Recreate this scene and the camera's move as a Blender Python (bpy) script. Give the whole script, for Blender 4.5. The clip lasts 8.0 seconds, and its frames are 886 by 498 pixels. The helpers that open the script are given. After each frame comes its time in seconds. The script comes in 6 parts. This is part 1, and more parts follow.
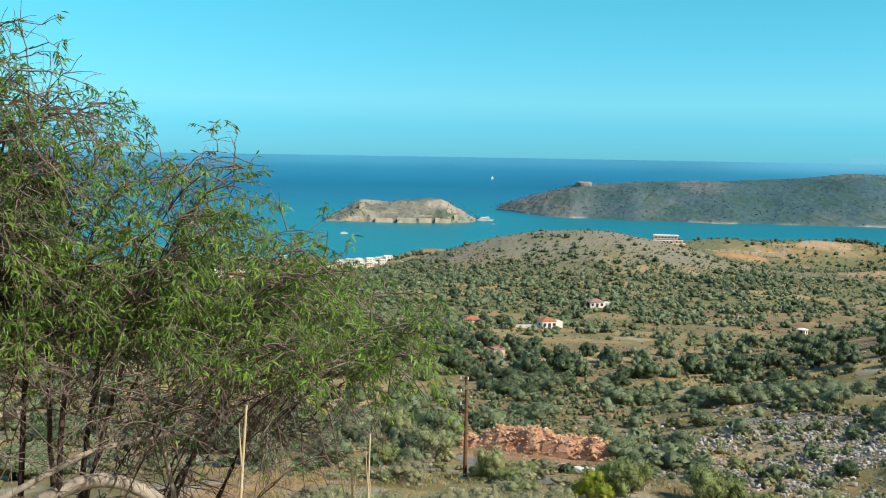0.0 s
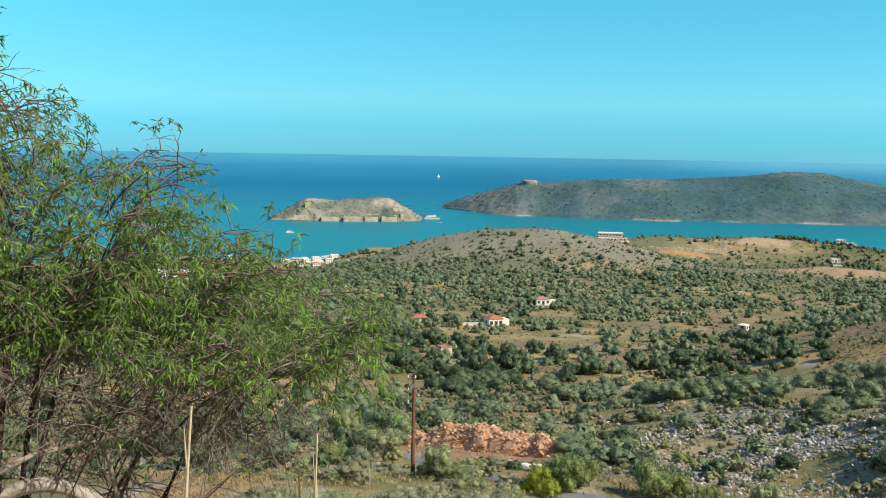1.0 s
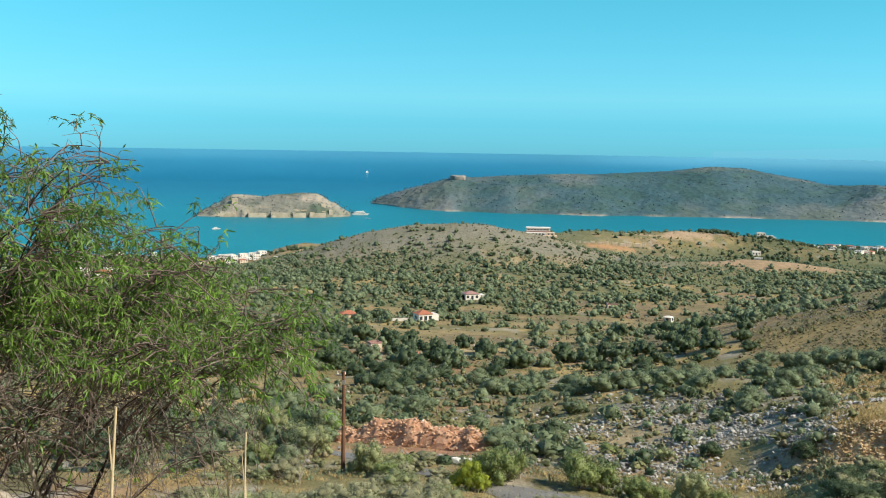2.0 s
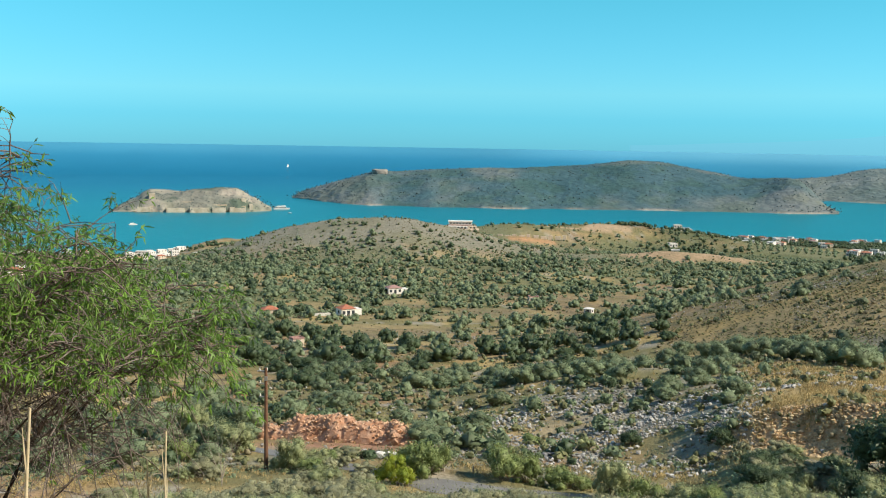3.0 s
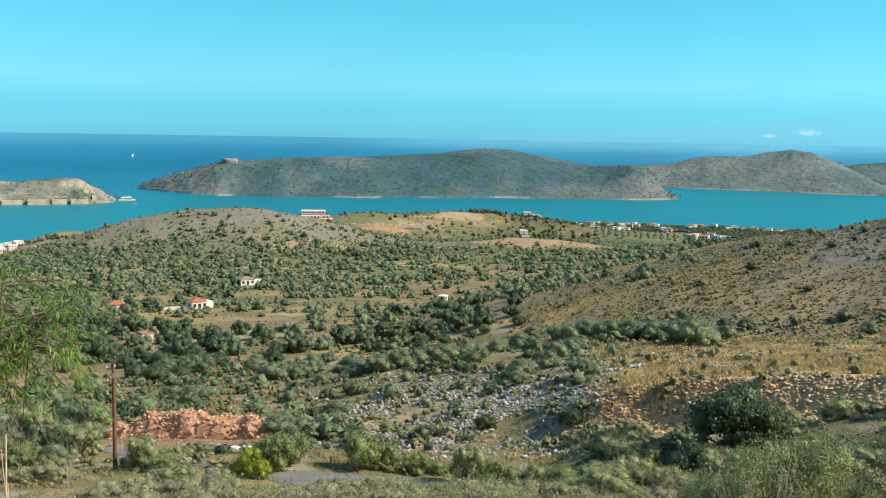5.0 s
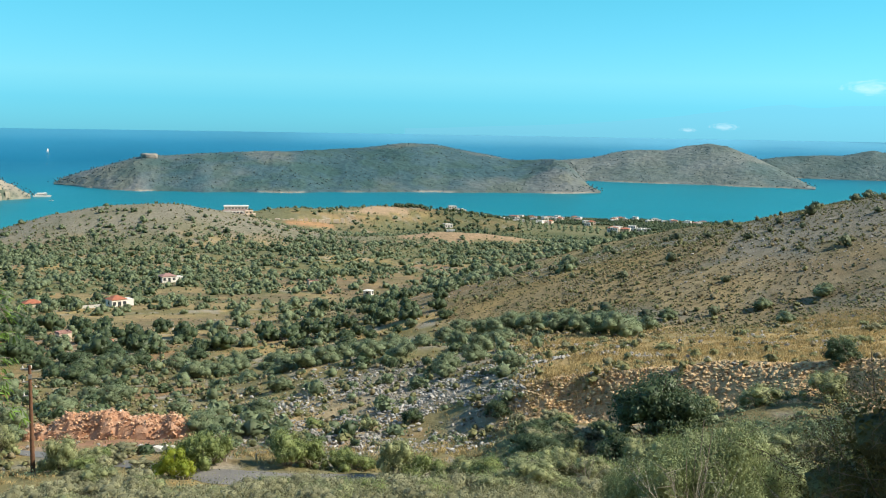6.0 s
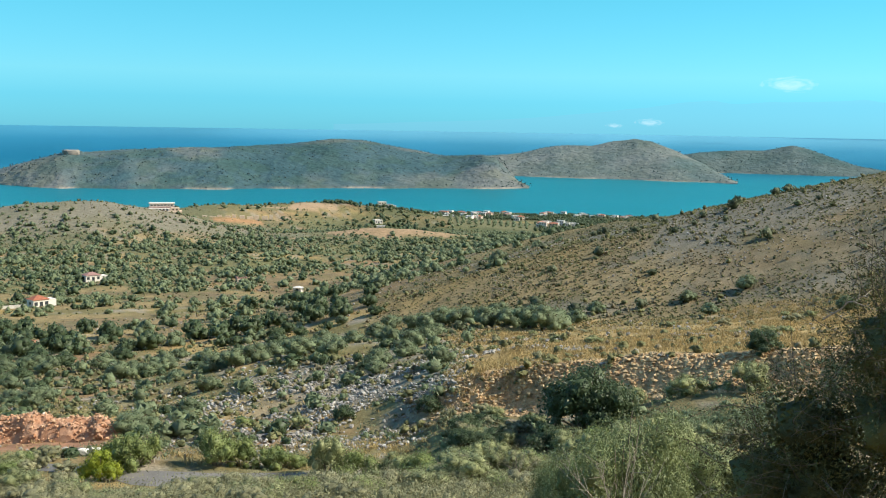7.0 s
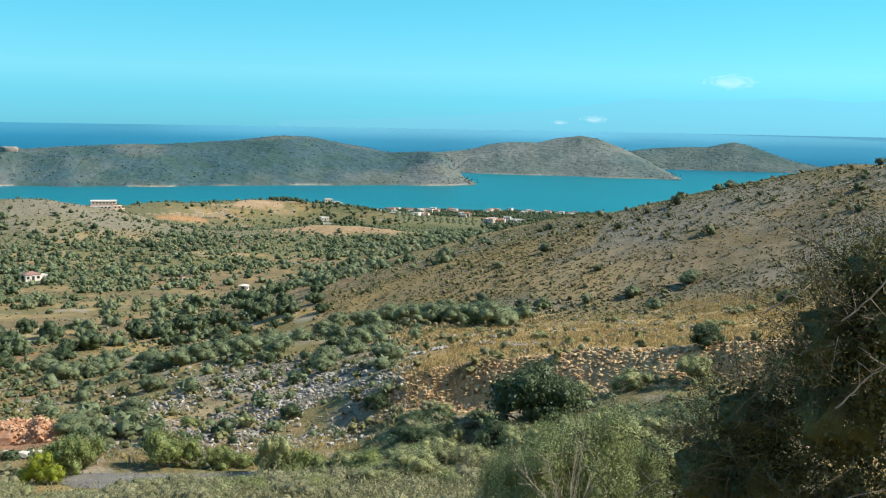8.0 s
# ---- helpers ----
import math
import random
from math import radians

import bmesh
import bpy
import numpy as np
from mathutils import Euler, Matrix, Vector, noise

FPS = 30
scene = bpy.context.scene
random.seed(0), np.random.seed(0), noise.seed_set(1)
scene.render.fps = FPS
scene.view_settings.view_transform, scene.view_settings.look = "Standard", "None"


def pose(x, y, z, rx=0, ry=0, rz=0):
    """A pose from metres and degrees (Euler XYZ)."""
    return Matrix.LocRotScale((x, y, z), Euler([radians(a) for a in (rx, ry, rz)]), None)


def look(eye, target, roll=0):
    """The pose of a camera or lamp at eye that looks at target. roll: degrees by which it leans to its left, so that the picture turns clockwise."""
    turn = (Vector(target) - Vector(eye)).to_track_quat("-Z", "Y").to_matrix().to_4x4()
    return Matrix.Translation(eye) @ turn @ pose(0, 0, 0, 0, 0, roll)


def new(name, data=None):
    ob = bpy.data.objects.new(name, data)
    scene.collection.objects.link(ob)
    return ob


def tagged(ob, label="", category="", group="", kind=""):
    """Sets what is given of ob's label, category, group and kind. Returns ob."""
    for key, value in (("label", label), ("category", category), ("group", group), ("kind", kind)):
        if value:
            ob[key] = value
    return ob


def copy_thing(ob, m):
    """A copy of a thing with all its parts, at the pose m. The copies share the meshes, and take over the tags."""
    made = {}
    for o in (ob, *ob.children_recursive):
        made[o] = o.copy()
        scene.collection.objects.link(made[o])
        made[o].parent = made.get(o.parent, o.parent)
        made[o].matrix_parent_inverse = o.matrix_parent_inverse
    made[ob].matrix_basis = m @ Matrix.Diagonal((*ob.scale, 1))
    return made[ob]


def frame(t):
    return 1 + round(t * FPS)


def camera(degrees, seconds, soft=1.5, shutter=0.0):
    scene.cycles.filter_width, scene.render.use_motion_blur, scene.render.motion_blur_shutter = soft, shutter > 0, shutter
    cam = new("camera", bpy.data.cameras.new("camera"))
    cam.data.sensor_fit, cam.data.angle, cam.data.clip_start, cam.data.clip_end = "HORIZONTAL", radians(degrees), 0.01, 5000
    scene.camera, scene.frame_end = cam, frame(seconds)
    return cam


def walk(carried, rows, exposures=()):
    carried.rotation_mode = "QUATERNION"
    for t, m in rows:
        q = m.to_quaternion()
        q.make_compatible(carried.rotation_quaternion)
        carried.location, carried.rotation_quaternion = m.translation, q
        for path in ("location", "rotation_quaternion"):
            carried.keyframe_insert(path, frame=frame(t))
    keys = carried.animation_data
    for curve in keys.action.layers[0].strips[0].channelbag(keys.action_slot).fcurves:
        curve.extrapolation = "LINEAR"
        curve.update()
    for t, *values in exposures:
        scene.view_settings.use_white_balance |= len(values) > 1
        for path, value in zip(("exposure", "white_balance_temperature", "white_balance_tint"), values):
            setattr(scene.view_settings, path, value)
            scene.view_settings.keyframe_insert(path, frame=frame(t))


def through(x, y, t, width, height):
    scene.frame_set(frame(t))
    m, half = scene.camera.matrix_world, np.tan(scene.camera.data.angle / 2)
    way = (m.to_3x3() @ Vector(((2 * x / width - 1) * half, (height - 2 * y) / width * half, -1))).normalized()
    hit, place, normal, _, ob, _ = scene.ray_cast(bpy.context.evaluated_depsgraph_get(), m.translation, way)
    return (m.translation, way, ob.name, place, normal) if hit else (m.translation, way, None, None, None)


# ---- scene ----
# ---- camera and walk ----
EYE = (0.0, 0.0, 160.0)
cam = camera(47.08, 8.0, soft=1.08)


def aim(azimuth, elevation, roll):
    """The pose at the eye that looks along a compass angle (clockwise from +Y) and an elevation."""
    a, e = radians(azimuth), radians(elevation)
    way = Vector((math.sin(a) * math.cos(e), math.cos(a) * math.cos(e), math.sin(e)))
    return look(EYE, Vector(EYE) + 50 * way, roll)


walk(cam, [
    (0.0, aim(-17.708, -5.609, 0.96)),
    (0.5, aim(-17.329, -5.640, 0.97)),
    (1.0, aim(-14.685, -5.645, 0.97)),
    (1.5, aim(-12.675, -5.710, 0.96)),
    (3.0, aim(-6.275, -6.105, 0.96)),
    (3.5, aim(-4.308, -6.250, 0.94)),
    (4.0, aim(-1.970, -6.355, 0.94)),
    (4.5, aim(0.000, -6.469, 0.95)),
    (6.0, aim(6.246, -6.844, 0.95)),
    (6.5, aim(8.304, -6.948, 0.93)),
    (7.0, aim(10.211, -7.020, 0.94)),
    (7.5, aim(11.951, -7.090, 0.96)),
    (8.0, aim(13.216, -7.150, 1.00)),
], exposures=[(0.0, 0.52), (3.0, 0.53), (4.5, 0.58), (8.0, 0.62)])

# ---- world and sun ----
SUN_AZIMUTH, SUN_ELEVATION = 104.0, 39.0
world = bpy.data.worlds.new("world")
scene.world = world
world.use_nodes = True
wn, wl = world.node_tree.nodes, world.node_tree.links
wn.clear()
sky = wn.new("ShaderNodeTexSky")
sky.sky_type, sky.sun_disc = "NISHITA", False
sky.sun_elevation, sky.sun_rotation = radians(SUN_ELEVATION), radians(-SUN_AZIMUTH)
sky.altitude, sky.air_density, sky.dust_density, sky.ozone_density = 200, 1.0, 0.15, 4.0
# sea air: the sky turns from clear cyan to pale blue haze over the water
coord, split, ramp = wn.new("ShaderNodeTexCoord"), wn.new("ShaderNodeSeparateXYZ"), wn.new("ShaderNodeValToRGB")
# the sea horizon lies a little below eye level: the sky is drawn down to it
dip = wn.new("ShaderNodeVectorMath")
dip.operation = "ADD"
dip.inputs[1].default_value = (0, 0, 0.0085)
wl.new(coord.outputs["Generated"], dip.inputs[0])
wl.new(dip.outputs[0], sky.inputs["Vector"])
wl.new(dip.outputs[0], split.inputs[0])
wl.new(split.outputs["Z"], ramp.inputs[0])
stops = ((0.0, (0.165, 0.62, 1.06)), (0.03, (0.20, 0.69, 1.02)), (0.055, (0.33, 0.83, 1.0)), (0.16, (0.30, 1.0, 0.92)), (0.6, (0.60, 0.82, 0.88)))
ramp.color_ramp.elements[0].position, ramp.color_ramp.elements[1].position = stops[0][0], stops[-1][0]
for at, _ in stops[1:-1]:
    ramp.color_ramp.elements.new(at)
for element, (_, c) in zip(ramp.color_ramp.elements, stops):
    element.color = (*c, 1)
tint = wn.new("ShaderNodeMix")
tint.data_type, tint.blend_type = "RGBA", "MULTIPLY"
tint.inputs["Factor"].default_value = 1.0
side = wn.new("ShaderNodeMapRange")
side.inputs["From Min"].default_value, side.inputs["From Max"].default_value = -0.7, 0.7
side.inputs["To Min"].default_value, side.inputs["To Max"].default_value = 1.08, 0.86
wl.new(split.outputs["X"], side.inputs["Value"])
even = wn.new("ShaderNodeVectorMath")
even.operation = "SCALE"
wl.new(ramp.outputs[0], even.inputs[0])
wl.new(side.outputs[0], even.inputs["Scale"])
wl.new(even.outputs[0], tint.inputs[7])
back = wn.new("ShaderNodeBackground")
back.inputs["Strength"].default_value = 0.11
wout = wn.new("ShaderNodeOutputWorld")
wl.new(sky.outputs[0], tint.inputs[6])
wl.new(tint.outputs[2], back.inputs["Color"])
wl.new(back.outputs[0], wout.inputs[0])

sun = new("sun", bpy.data.lights.new("sun", "SUN"))
sun.data.energy, sun.data.angle, sun.data.color = 4.6, radians(0.5), (1.0, 0.93, 0.80)
sa, se = radians(SUN_AZIMUTH), radians(SUN_ELEVATION)
SUN_WAY = Vector((math.sin(sa) * math.cos(se), math.cos(sa) * math.cos(se), math.sin(se)))
sun.matrix_world = look(Vector((0, 0, 400)) + 100 * SUN_WAY, (0, 0, 400))

# ---- small library ----
def smooth(a, b, x):
    t = np.clip((np.asarray(x, float) - a) / (b - a), 0, 1)
    return t * t * (3 - 2 * t)


def bell(x, y, cx, cy, sx, sy, turn=0.0):
    """A smooth rounded bump, 1 at its centre, on an ellipse turned by some degrees."""
    c, s = math.cos(radians(turn)), math.sin(radians(turn))
    u, v = (x - cx) * c + (y - cy) * s, -(x - cx) * s + (y - cy) * c
    return np.exp(-((u / sx) ** 2 + (v / sy) ** 2))


def hash2(i, j, seed):
    h = (i * 374761393 + j * 668265263 + seed * 974634777) & 0xFFFFFFFF
    h = ((h ^ (h >> 13)) * 1274126177) & 0xFFFFFFFF
    return ((h ^ (h >> 16)) & 0xFFFF) / 65535.0


def vnoise(x, y, seed=0):
    x, y = np.asarray(x, float), np.asarray(y, float)
    i, j = np.floor(x).astype(np.int64), np.floor(y).astype(np.int64)
    u, v = x - i, y - j
    u, v = u * u * (3 - 2 * u), v * v * (3 - 2 * v)
    a, b = hash2(i, j, seed), hash2(i + 1, j, seed)
    c, d = hash2(i, j + 1, seed), hash2(i + 1, j + 1, seed)
    return (a * (1 - u) + b * u) * (1 - v) + (c * (1 - u) + d * u) * v


def fbm(x, y, scale, seed=0, octaves=4):
    """Cloudy noise from 0 to 1, with its largest patches about scale metres wide."""
    out, amp, tot = 0, 1.0, 0
    for o in range(octaves):
        out = out + amp * vnoise(x * 2 ** o / scale + 17.3 * o, y * 2 ** o / scale - 9.1 * o, seed + o)
        tot += amp
        amp *= 0.5
    return out / tot


def mesh_of(name, verts, faces, material, colours=None, flat=True):
    """A mesh datablock from arrays: faces is (n, 3) or (n, 4), or a list of such."""
    me = bpy.data.meshes.new(name)
    groups = faces if isinstance(faces, (list, tuple)) else [faces]
    groups = [np.asarray(g, np.int32) for g in groups if len(g)]
    idx = np.concatenate([g.ravel() for g in groups])
    size = np.concatenate([np.full(len(g), g.shape[1], np.int32) for g in groups])
    me.vertices.add(len(verts))
    me.vertices.foreach_set("co", np.asarray(verts, np.float32).ravel())
    me.loops.add(len(idx))
    me.loops.foreach_set("vertex_index", idx)
    me.polygons.add(len(size))
    me.polygons.foreach_set("loop_start", np.concatenate([[0], np.cumsum(size)[:-1]]).astype(np.int32))
    me.polygons.foreach_set("use_smooth", np.full(len(size), not flat))
    if colours is not None:
        layer = me.color_attributes.new("soil", "FLOAT_COLOR", "POINT")
        rgba = np.ones((len(verts), 4), np.float32)
        rgba[:, :3] = colours
        layer.data.foreach_set("color", rgba.ravel())
    me.update(calc_edges=True)
    me.materials.append(material)
    return me


def part(name, bm, material, parent, label=""):
    """Links a bmesh (or a finished mesh) as one mesh object under a thing or a part."""
    if isinstance(bm, bmesh.types.BMesh):
        me = bpy.data.meshes.new(name)
        bm.to_mesh(me)
        bm.free()
        me.materials.append(material)
    else:
        me = bm
    ob = new(name, me)
    ob.parent = parent
    return tagged(ob, label)


def thing(name, place, turn=0.0, label="", category="", group="", kind="", scale=1.0):
    ob = new(name)
    ob.empty_display_size = 0.2
    ob.matrix_basis = pose(*place, 0, 0, turn) @ Matrix.Scale(scale, 4)
    return tagged(ob, label, category, group, kind)


def box(bm, x0, x1, y0, y1, z0, z1, bevel=0.0):
    made = bmesh.ops.create_cube(bm, size=1)["verts"]
    for v in made:
        v.co = Vector(((x0 + x1) / 2 + v.co.x * (x1 - x0), (y0 + y1) / 2 + v.co.y * (y1 - y0), (z0 + z1) / 2 + v.co.z * (z1 - z0)))
    if bevel:
        edges = list({e for v in made for e in v.link_edges})
        bmesh.ops.bevel(bm, geom=edges, offset=bevel, segments=1, affect="EDGES")
    return bm


def new_box(*a, **k):
    return box(bmesh.new(), *a, **k)


def tube(points, radii, sides=6):
    """Vertices and quads of a tapered tube along points."""
    pts = np.asarray(points, float)
    tan = np.gradient(pts, axis=0)
    tan /= np.linalg.norm(tan, axis=1)[:, None] + 1e-9
    ref = np.where(np.abs(tan[:, 2:3]) > 0.9, np.array([[1.0, 0, 0]]), np.array([[0, 0, 1.0]]))
    a = np.cross(tan, ref)
    a /= np.linalg.norm(a, axis=1)[:, None] + 1e-9
    b = np.cross(tan, a)
    ang = np.linspace(0, 2 * np.pi, sides, endpoint=False)
    ring = a[:, None] * np.cos(ang)[None, :, None] + b[:, None] * np.sin(ang)[None, :, None]
    v = pts[:, None] + ring * np.asarray(radii, float)[:, None, None]
    n = len(pts)
    i, j = np.meshgrid(np.arange(n - 1), np.arange(sides), indexing="ij")
    k = (j + 1) % sides
    f = np.stack([i * sides + j, i * sides + k, (i + 1) * sides + k, (i + 1) * sides + j], -1).reshape(-1, 4)
    return v.reshape(-1, 3), f


def join(pieces):
    """Joins (verts, faces) pairs that have faces of one size."""
    vs, fs, at = [], [], 0
    for v, f in pieces:
        vs.append(v)
        fs.append(np.asarray(f) + at)
        at += len(v)
    return np.concatenate(vs), np.concatenate(fs)


def repeat(verts, faces, places, turns, scales, leans=None):
    """One array mesh of a template set down many times. scales: (n,) or (n, 3)."""
    n, m = len(places), len(verts)
    sc = np.asarray(scales, float)
    sc = np.repeat(sc[:, None], 3, 1) if sc.ndim == 1 else sc
    v = verts[None] * sc[:, None]
    c, s = np.cos(turns)[:, None], np.sin(turns)[:, None]
    x, y = v[..., 0] * c - v[..., 1] * s, v[..., 0] * s + v[..., 1] * c
    v = np.stack([x, y, v[..., 2]], -1) + np.asarray(places)[:, None]
    f = faces[None] + (np.arange(n) * m)[:, None, None]
    return v.reshape(-1, 3), f.reshape(-1, faces.shape[1])


# ---- materials ----
def material(name, colour, rough=0.8, vary=0.25, scale=1.0, bump=0.3, second=None, metal=0.0, attribute=False, random_by="", fine=12.0, spec=0.3):
    """A noisy surface: two scales of mottling between colour and second, with a fine relief."""
    m = bpy.data.materials.new(name)
    m.use_nodes = True
    nt, L = m.node_tree, m.node_tree.links
    N = nt.nodes
    bsdf = N["Principled BSDF"]
    bsdf.inputs["Roughness"].default_value, bsdf.inputs["Metallic"].default_value = rough, metal
    bsdf.inputs["Specular IOR Level"].default_value = spec
    geo = N.new("ShaderNodeNewGeometry")
    n1, n2 = N.new("ShaderNodeTexNoise"), N.new("ShaderNodeTexNoise")
    for node, s in ((n1, scale), (n2, scale * fine)):
        node.inputs["Scale"].default_value, node.inputs["Detail"].default_value = s, 5
        L.new(geo.outputs["Position"], node.inputs["Vector"])
    mix = N.new("ShaderNodeMix")
    mix.data_type = "RGBA"
    second = second or tuple(c * (1 - vary) for c in colour)
    mix.inputs[6].default_value, mix.inputs[7].default_value = (*colour, 1), (*second, 1)
    ramp = N.new("ShaderNodeMapRange")
    ramp.inputs["From Min"].default_value, ramp.inputs["From Max"].default_value = 0.35, 0.65
    L.new(n1.outputs["Fac"], ramp.inputs["Value"])
    L.new(ramp.outputs[0], mix.inputs["Factor"])
    col = mix.outputs[2]
    if attribute:
        att = N.new("ShaderNodeAttribute")
        att.attribute_name = "soil"
        mul = N.new("ShaderNodeMix")
        mul.data_type, mul.blend_type = "RGBA", "MULTIPLY"
        mul.inputs["Factor"].default_value = 1
        L.new(att.outputs["Color"], mul.inputs[6])
        L.new(col, mul.inputs[7])
        col = mul.outputs[2]
    shade = N.new("ShaderNodeMapRange")
    shade.inputs["To Min"].default_value, shade.inputs["To Max"].default_value = 1 - vary, 1 + vary
    if random_by:
        src = N.new("ShaderNodeObjectInfo") if random_by == "object" else geo
        add = N.new("ShaderNodeMath")
        add.operation = "MULTIPLY_ADD"
        L.new(n2.outputs["Fac"], add.inputs[0])
        add.inputs[1].default_value = 0.5
        half = N.new("ShaderNodeMath")
        half.operation = "MULTIPLY"
        half.inputs[1].default_value = 0.6
        L.new(src.outputs["Random" if random_by == "object" else "Random Per Island"], half.inputs[0])
        L.new(half.outputs[0], add.inputs[2])
        L.new(add.outputs[0], shade.inputs["Value"])
    else:
        L.new(n2.outputs["Fac"], shade.inputs["Value"])
    hsv = N.new("ShaderNodeHueSaturation")
    L.new(col, hsv.inputs["Color"])
    L.new(shade.outputs[0], hsv.inputs["Value"])
    L.new(hsv.outputs[0], bsdf.inputs["Base Color"])
    if bump:
        b = N.new("ShaderNodeBump")
        b.inputs["Strength"].default_value, b.inputs["Distance"].default_value = bump, 0.5 / (scale * fine)
        L.new(n2.outputs["Fac"], b.inputs["Height"])
        L.new(b.outputs[0], bsdf.inputs["Normal"])
    return m


def leaf_material(name, colour, second, scale=0.6, rough=0.55, through=0.25):
    """Foliage: colour varies leaf by leaf and clump by clump, and some light passes through."""
    m = material(name, colour, rough, 0.38, scale, 0, second, random_by="island", fine=4.0, spec=0.35)
    N, L = m.node_tree.nodes, m.node_tree.links
    bsdf, out = N["Principled BSDF"], N["Material Output"]
    if through:
        tr, mx = N.new("ShaderNodeBsdfTranslucent"), N.new("ShaderNodeMixShader")
        mx.inputs[0].default_value = through
        L.new(bsdf.inputs["Base Color"].links[0].from_socket, tr.inputs["Color"])
        L.new(bsdf.outputs[0], mx.inputs[1])
        L.new(tr.outputs[0], mx.inputs[2])
        L.new(mx.outputs[0], out.inputs["Surface"])
    return m


SOIL = material("ground_soil", (1.0, 1.0, 1.0), 0.95, 0.35, 0.35, 0.9, (0.72, 0.74, 0.72), attribute=True, fine=7.0, spec=0.1)
# bluish second tone: part of the haze coloured into the far slopes
FARSOIL = material("hazed_far_slope", (1.0, 1.0, 1.0), 0.95, 0.3, 0.006, 0.8, (0.70, 0.80, 0.80), attribute=True, fine=9.0, spec=0.05)
LEAF_OLIVE = leaf_material("olive_leaves", (0.232, 0.285, 0.158), (0.140, 0.185, 0.100), 0.5, 0.6, 0.35)
LEAF_CAROB = leaf_material("carob_leaves", (0.105, 0.148, 0.070), (0.068, 0.104, 0.052), 0.5, 0.5, 0.35)
LEAF_SCRUB = leaf_material("scrub_leaves", (0.215, 0.215, 0.095), (0.135, 0.145, 0.068), 0.15, 0.8, 0.2)
LEAF_GREY = leaf_material("dry_scrub_leaves", (0.275, 0.232, 0.132), (0.18, 0.155, 0.095), 0.05, 0.85, 0.15)
GRASS = leaf_material("dry_grass_blades", (0.47, 0.36, 0.165), (0.34, 0.26, 0.12), 0.3, 0.8, 0.25)
BARK = material("bark", (0.16, 0.11, 0.08), 0.9, 0.35, 4, 0.6, (0.09, 0.065, 0.05))
STONE = material("grey_limestone", (0.40, 0.385, 0.35), 0.9, 0.45, 0.8, 0.7, (0.23, 0.215, 0.19), random_by="island")
REDSTONE = material("red_earth_rubble", (0.34, 0.165, 0.085), 0.95, 0.6, 0.9, 0.9, (0.42, 0.26, 0.17), random_by="island")
TANSTONE = material("tan_bank_stone", (0.53, 0.40, 0.235), 0.95, 0.6, 0.9, 0.8, (0.37, 0.245, 0.125), random_by="island")
WHITE = material("white_wall_plaster", (0.72, 0.69, 0.63), 0.85, 0.12, 0.6, 0.15, (0.66, 0.63, 0.57))
CREAM = material("cream_wall_plaster", (0.68, 0.57, 0.44), 0.85, 0.15, 0.5, 0.15, (0.60, 0.48, 0.36))
ROOFTILE = material("clay_roof_tiles", (0.43, 0.165, 0.095), 0.85, 0.35, 1.5, 0.5, (0.31, 0.115, 0.07))
PALEROOF = material("faded_roof_tiles", (0.36, 0.22, 0.19), 0.85, 0.3, 1.5, 0.5, (0.28, 0.16, 0.14))
DARKGLASS = material("window_glass_dark", (0.05, 0.06, 0.07), 0.15, 0.2, 2, 0, spec=0.6)
WOODPOLE = material("creosoted_pole_wood", (0.20, 0.10, 0.055), 0.9, 0.35, 1.5, 0.5, (0.12, 0.065, 0.04))
STEEL = material("galvanised_steel", (0.45, 0.45, 0.44), 0.5, 0.2, 3, 0.1, metal=0.8)
ASPHALT = material("worn_asphalt", (0.21, 0.20, 0.185), 0.9, 0.25, 0.4, 0.4, (0.15, 0.145, 0.135))

# ---- land ----
def polar(azimuth, r):
    a = np.radians(azimuth)
    return r * np.sin(a), r * np.cos(a)


PROFILE_R = (0, 3, 10, 30, 60, 74, 77, 83, 88, 100, 125, 165, 260, 430, 600, 800, 1100, 1350, 1500, 1700, 2600)
PROFILE_Z = (158.4, 157.6, 154.9, 147.4, 137.4, 132.8, 132.0, 131.7, 130.8, 128.8, 124.0, 116.5, 105.5, 87.0, 80.0, 70.0, 42.0, 22.0, 8.0, -4.0, -30.0)
SPUR = ((215, 105, 173), (153, 210, 151.5), (160, 289, 136), (161, 399, 122), (145, 541, 95), (80, 700, 70))


def bank_edge(az):
    """Range of the cut bank's top edge, by compass angle."""
    return 97 - 0.5 * (np.clip(az, 10, 40) - 14) + 1.8 * (vnoise(az * 0.5, az * 0 + 3, 5) - 0.5) + 0.25 * (vnoise(az * 1.7, az * 0 + 3, 6) - 0.5)


def road_range(az):
    """Range of the road's middle, by compass angle: it draws away round the slope."""
    return np.interp(az, (-50, -24, -17, -13.8, -10.6, -7.1, -2.5, 3.4, 10), (170, 122, 103, 94, 87.5, 81.2, 78.6, 77.8, 76.5))


def road_mask(az, r):
    q = np.abs(r - road_range(az))
    return (1 - smooth(2.6, 4.4, q)) * smooth(-60, -50, az) * (1 - smooth(9, 11, az))


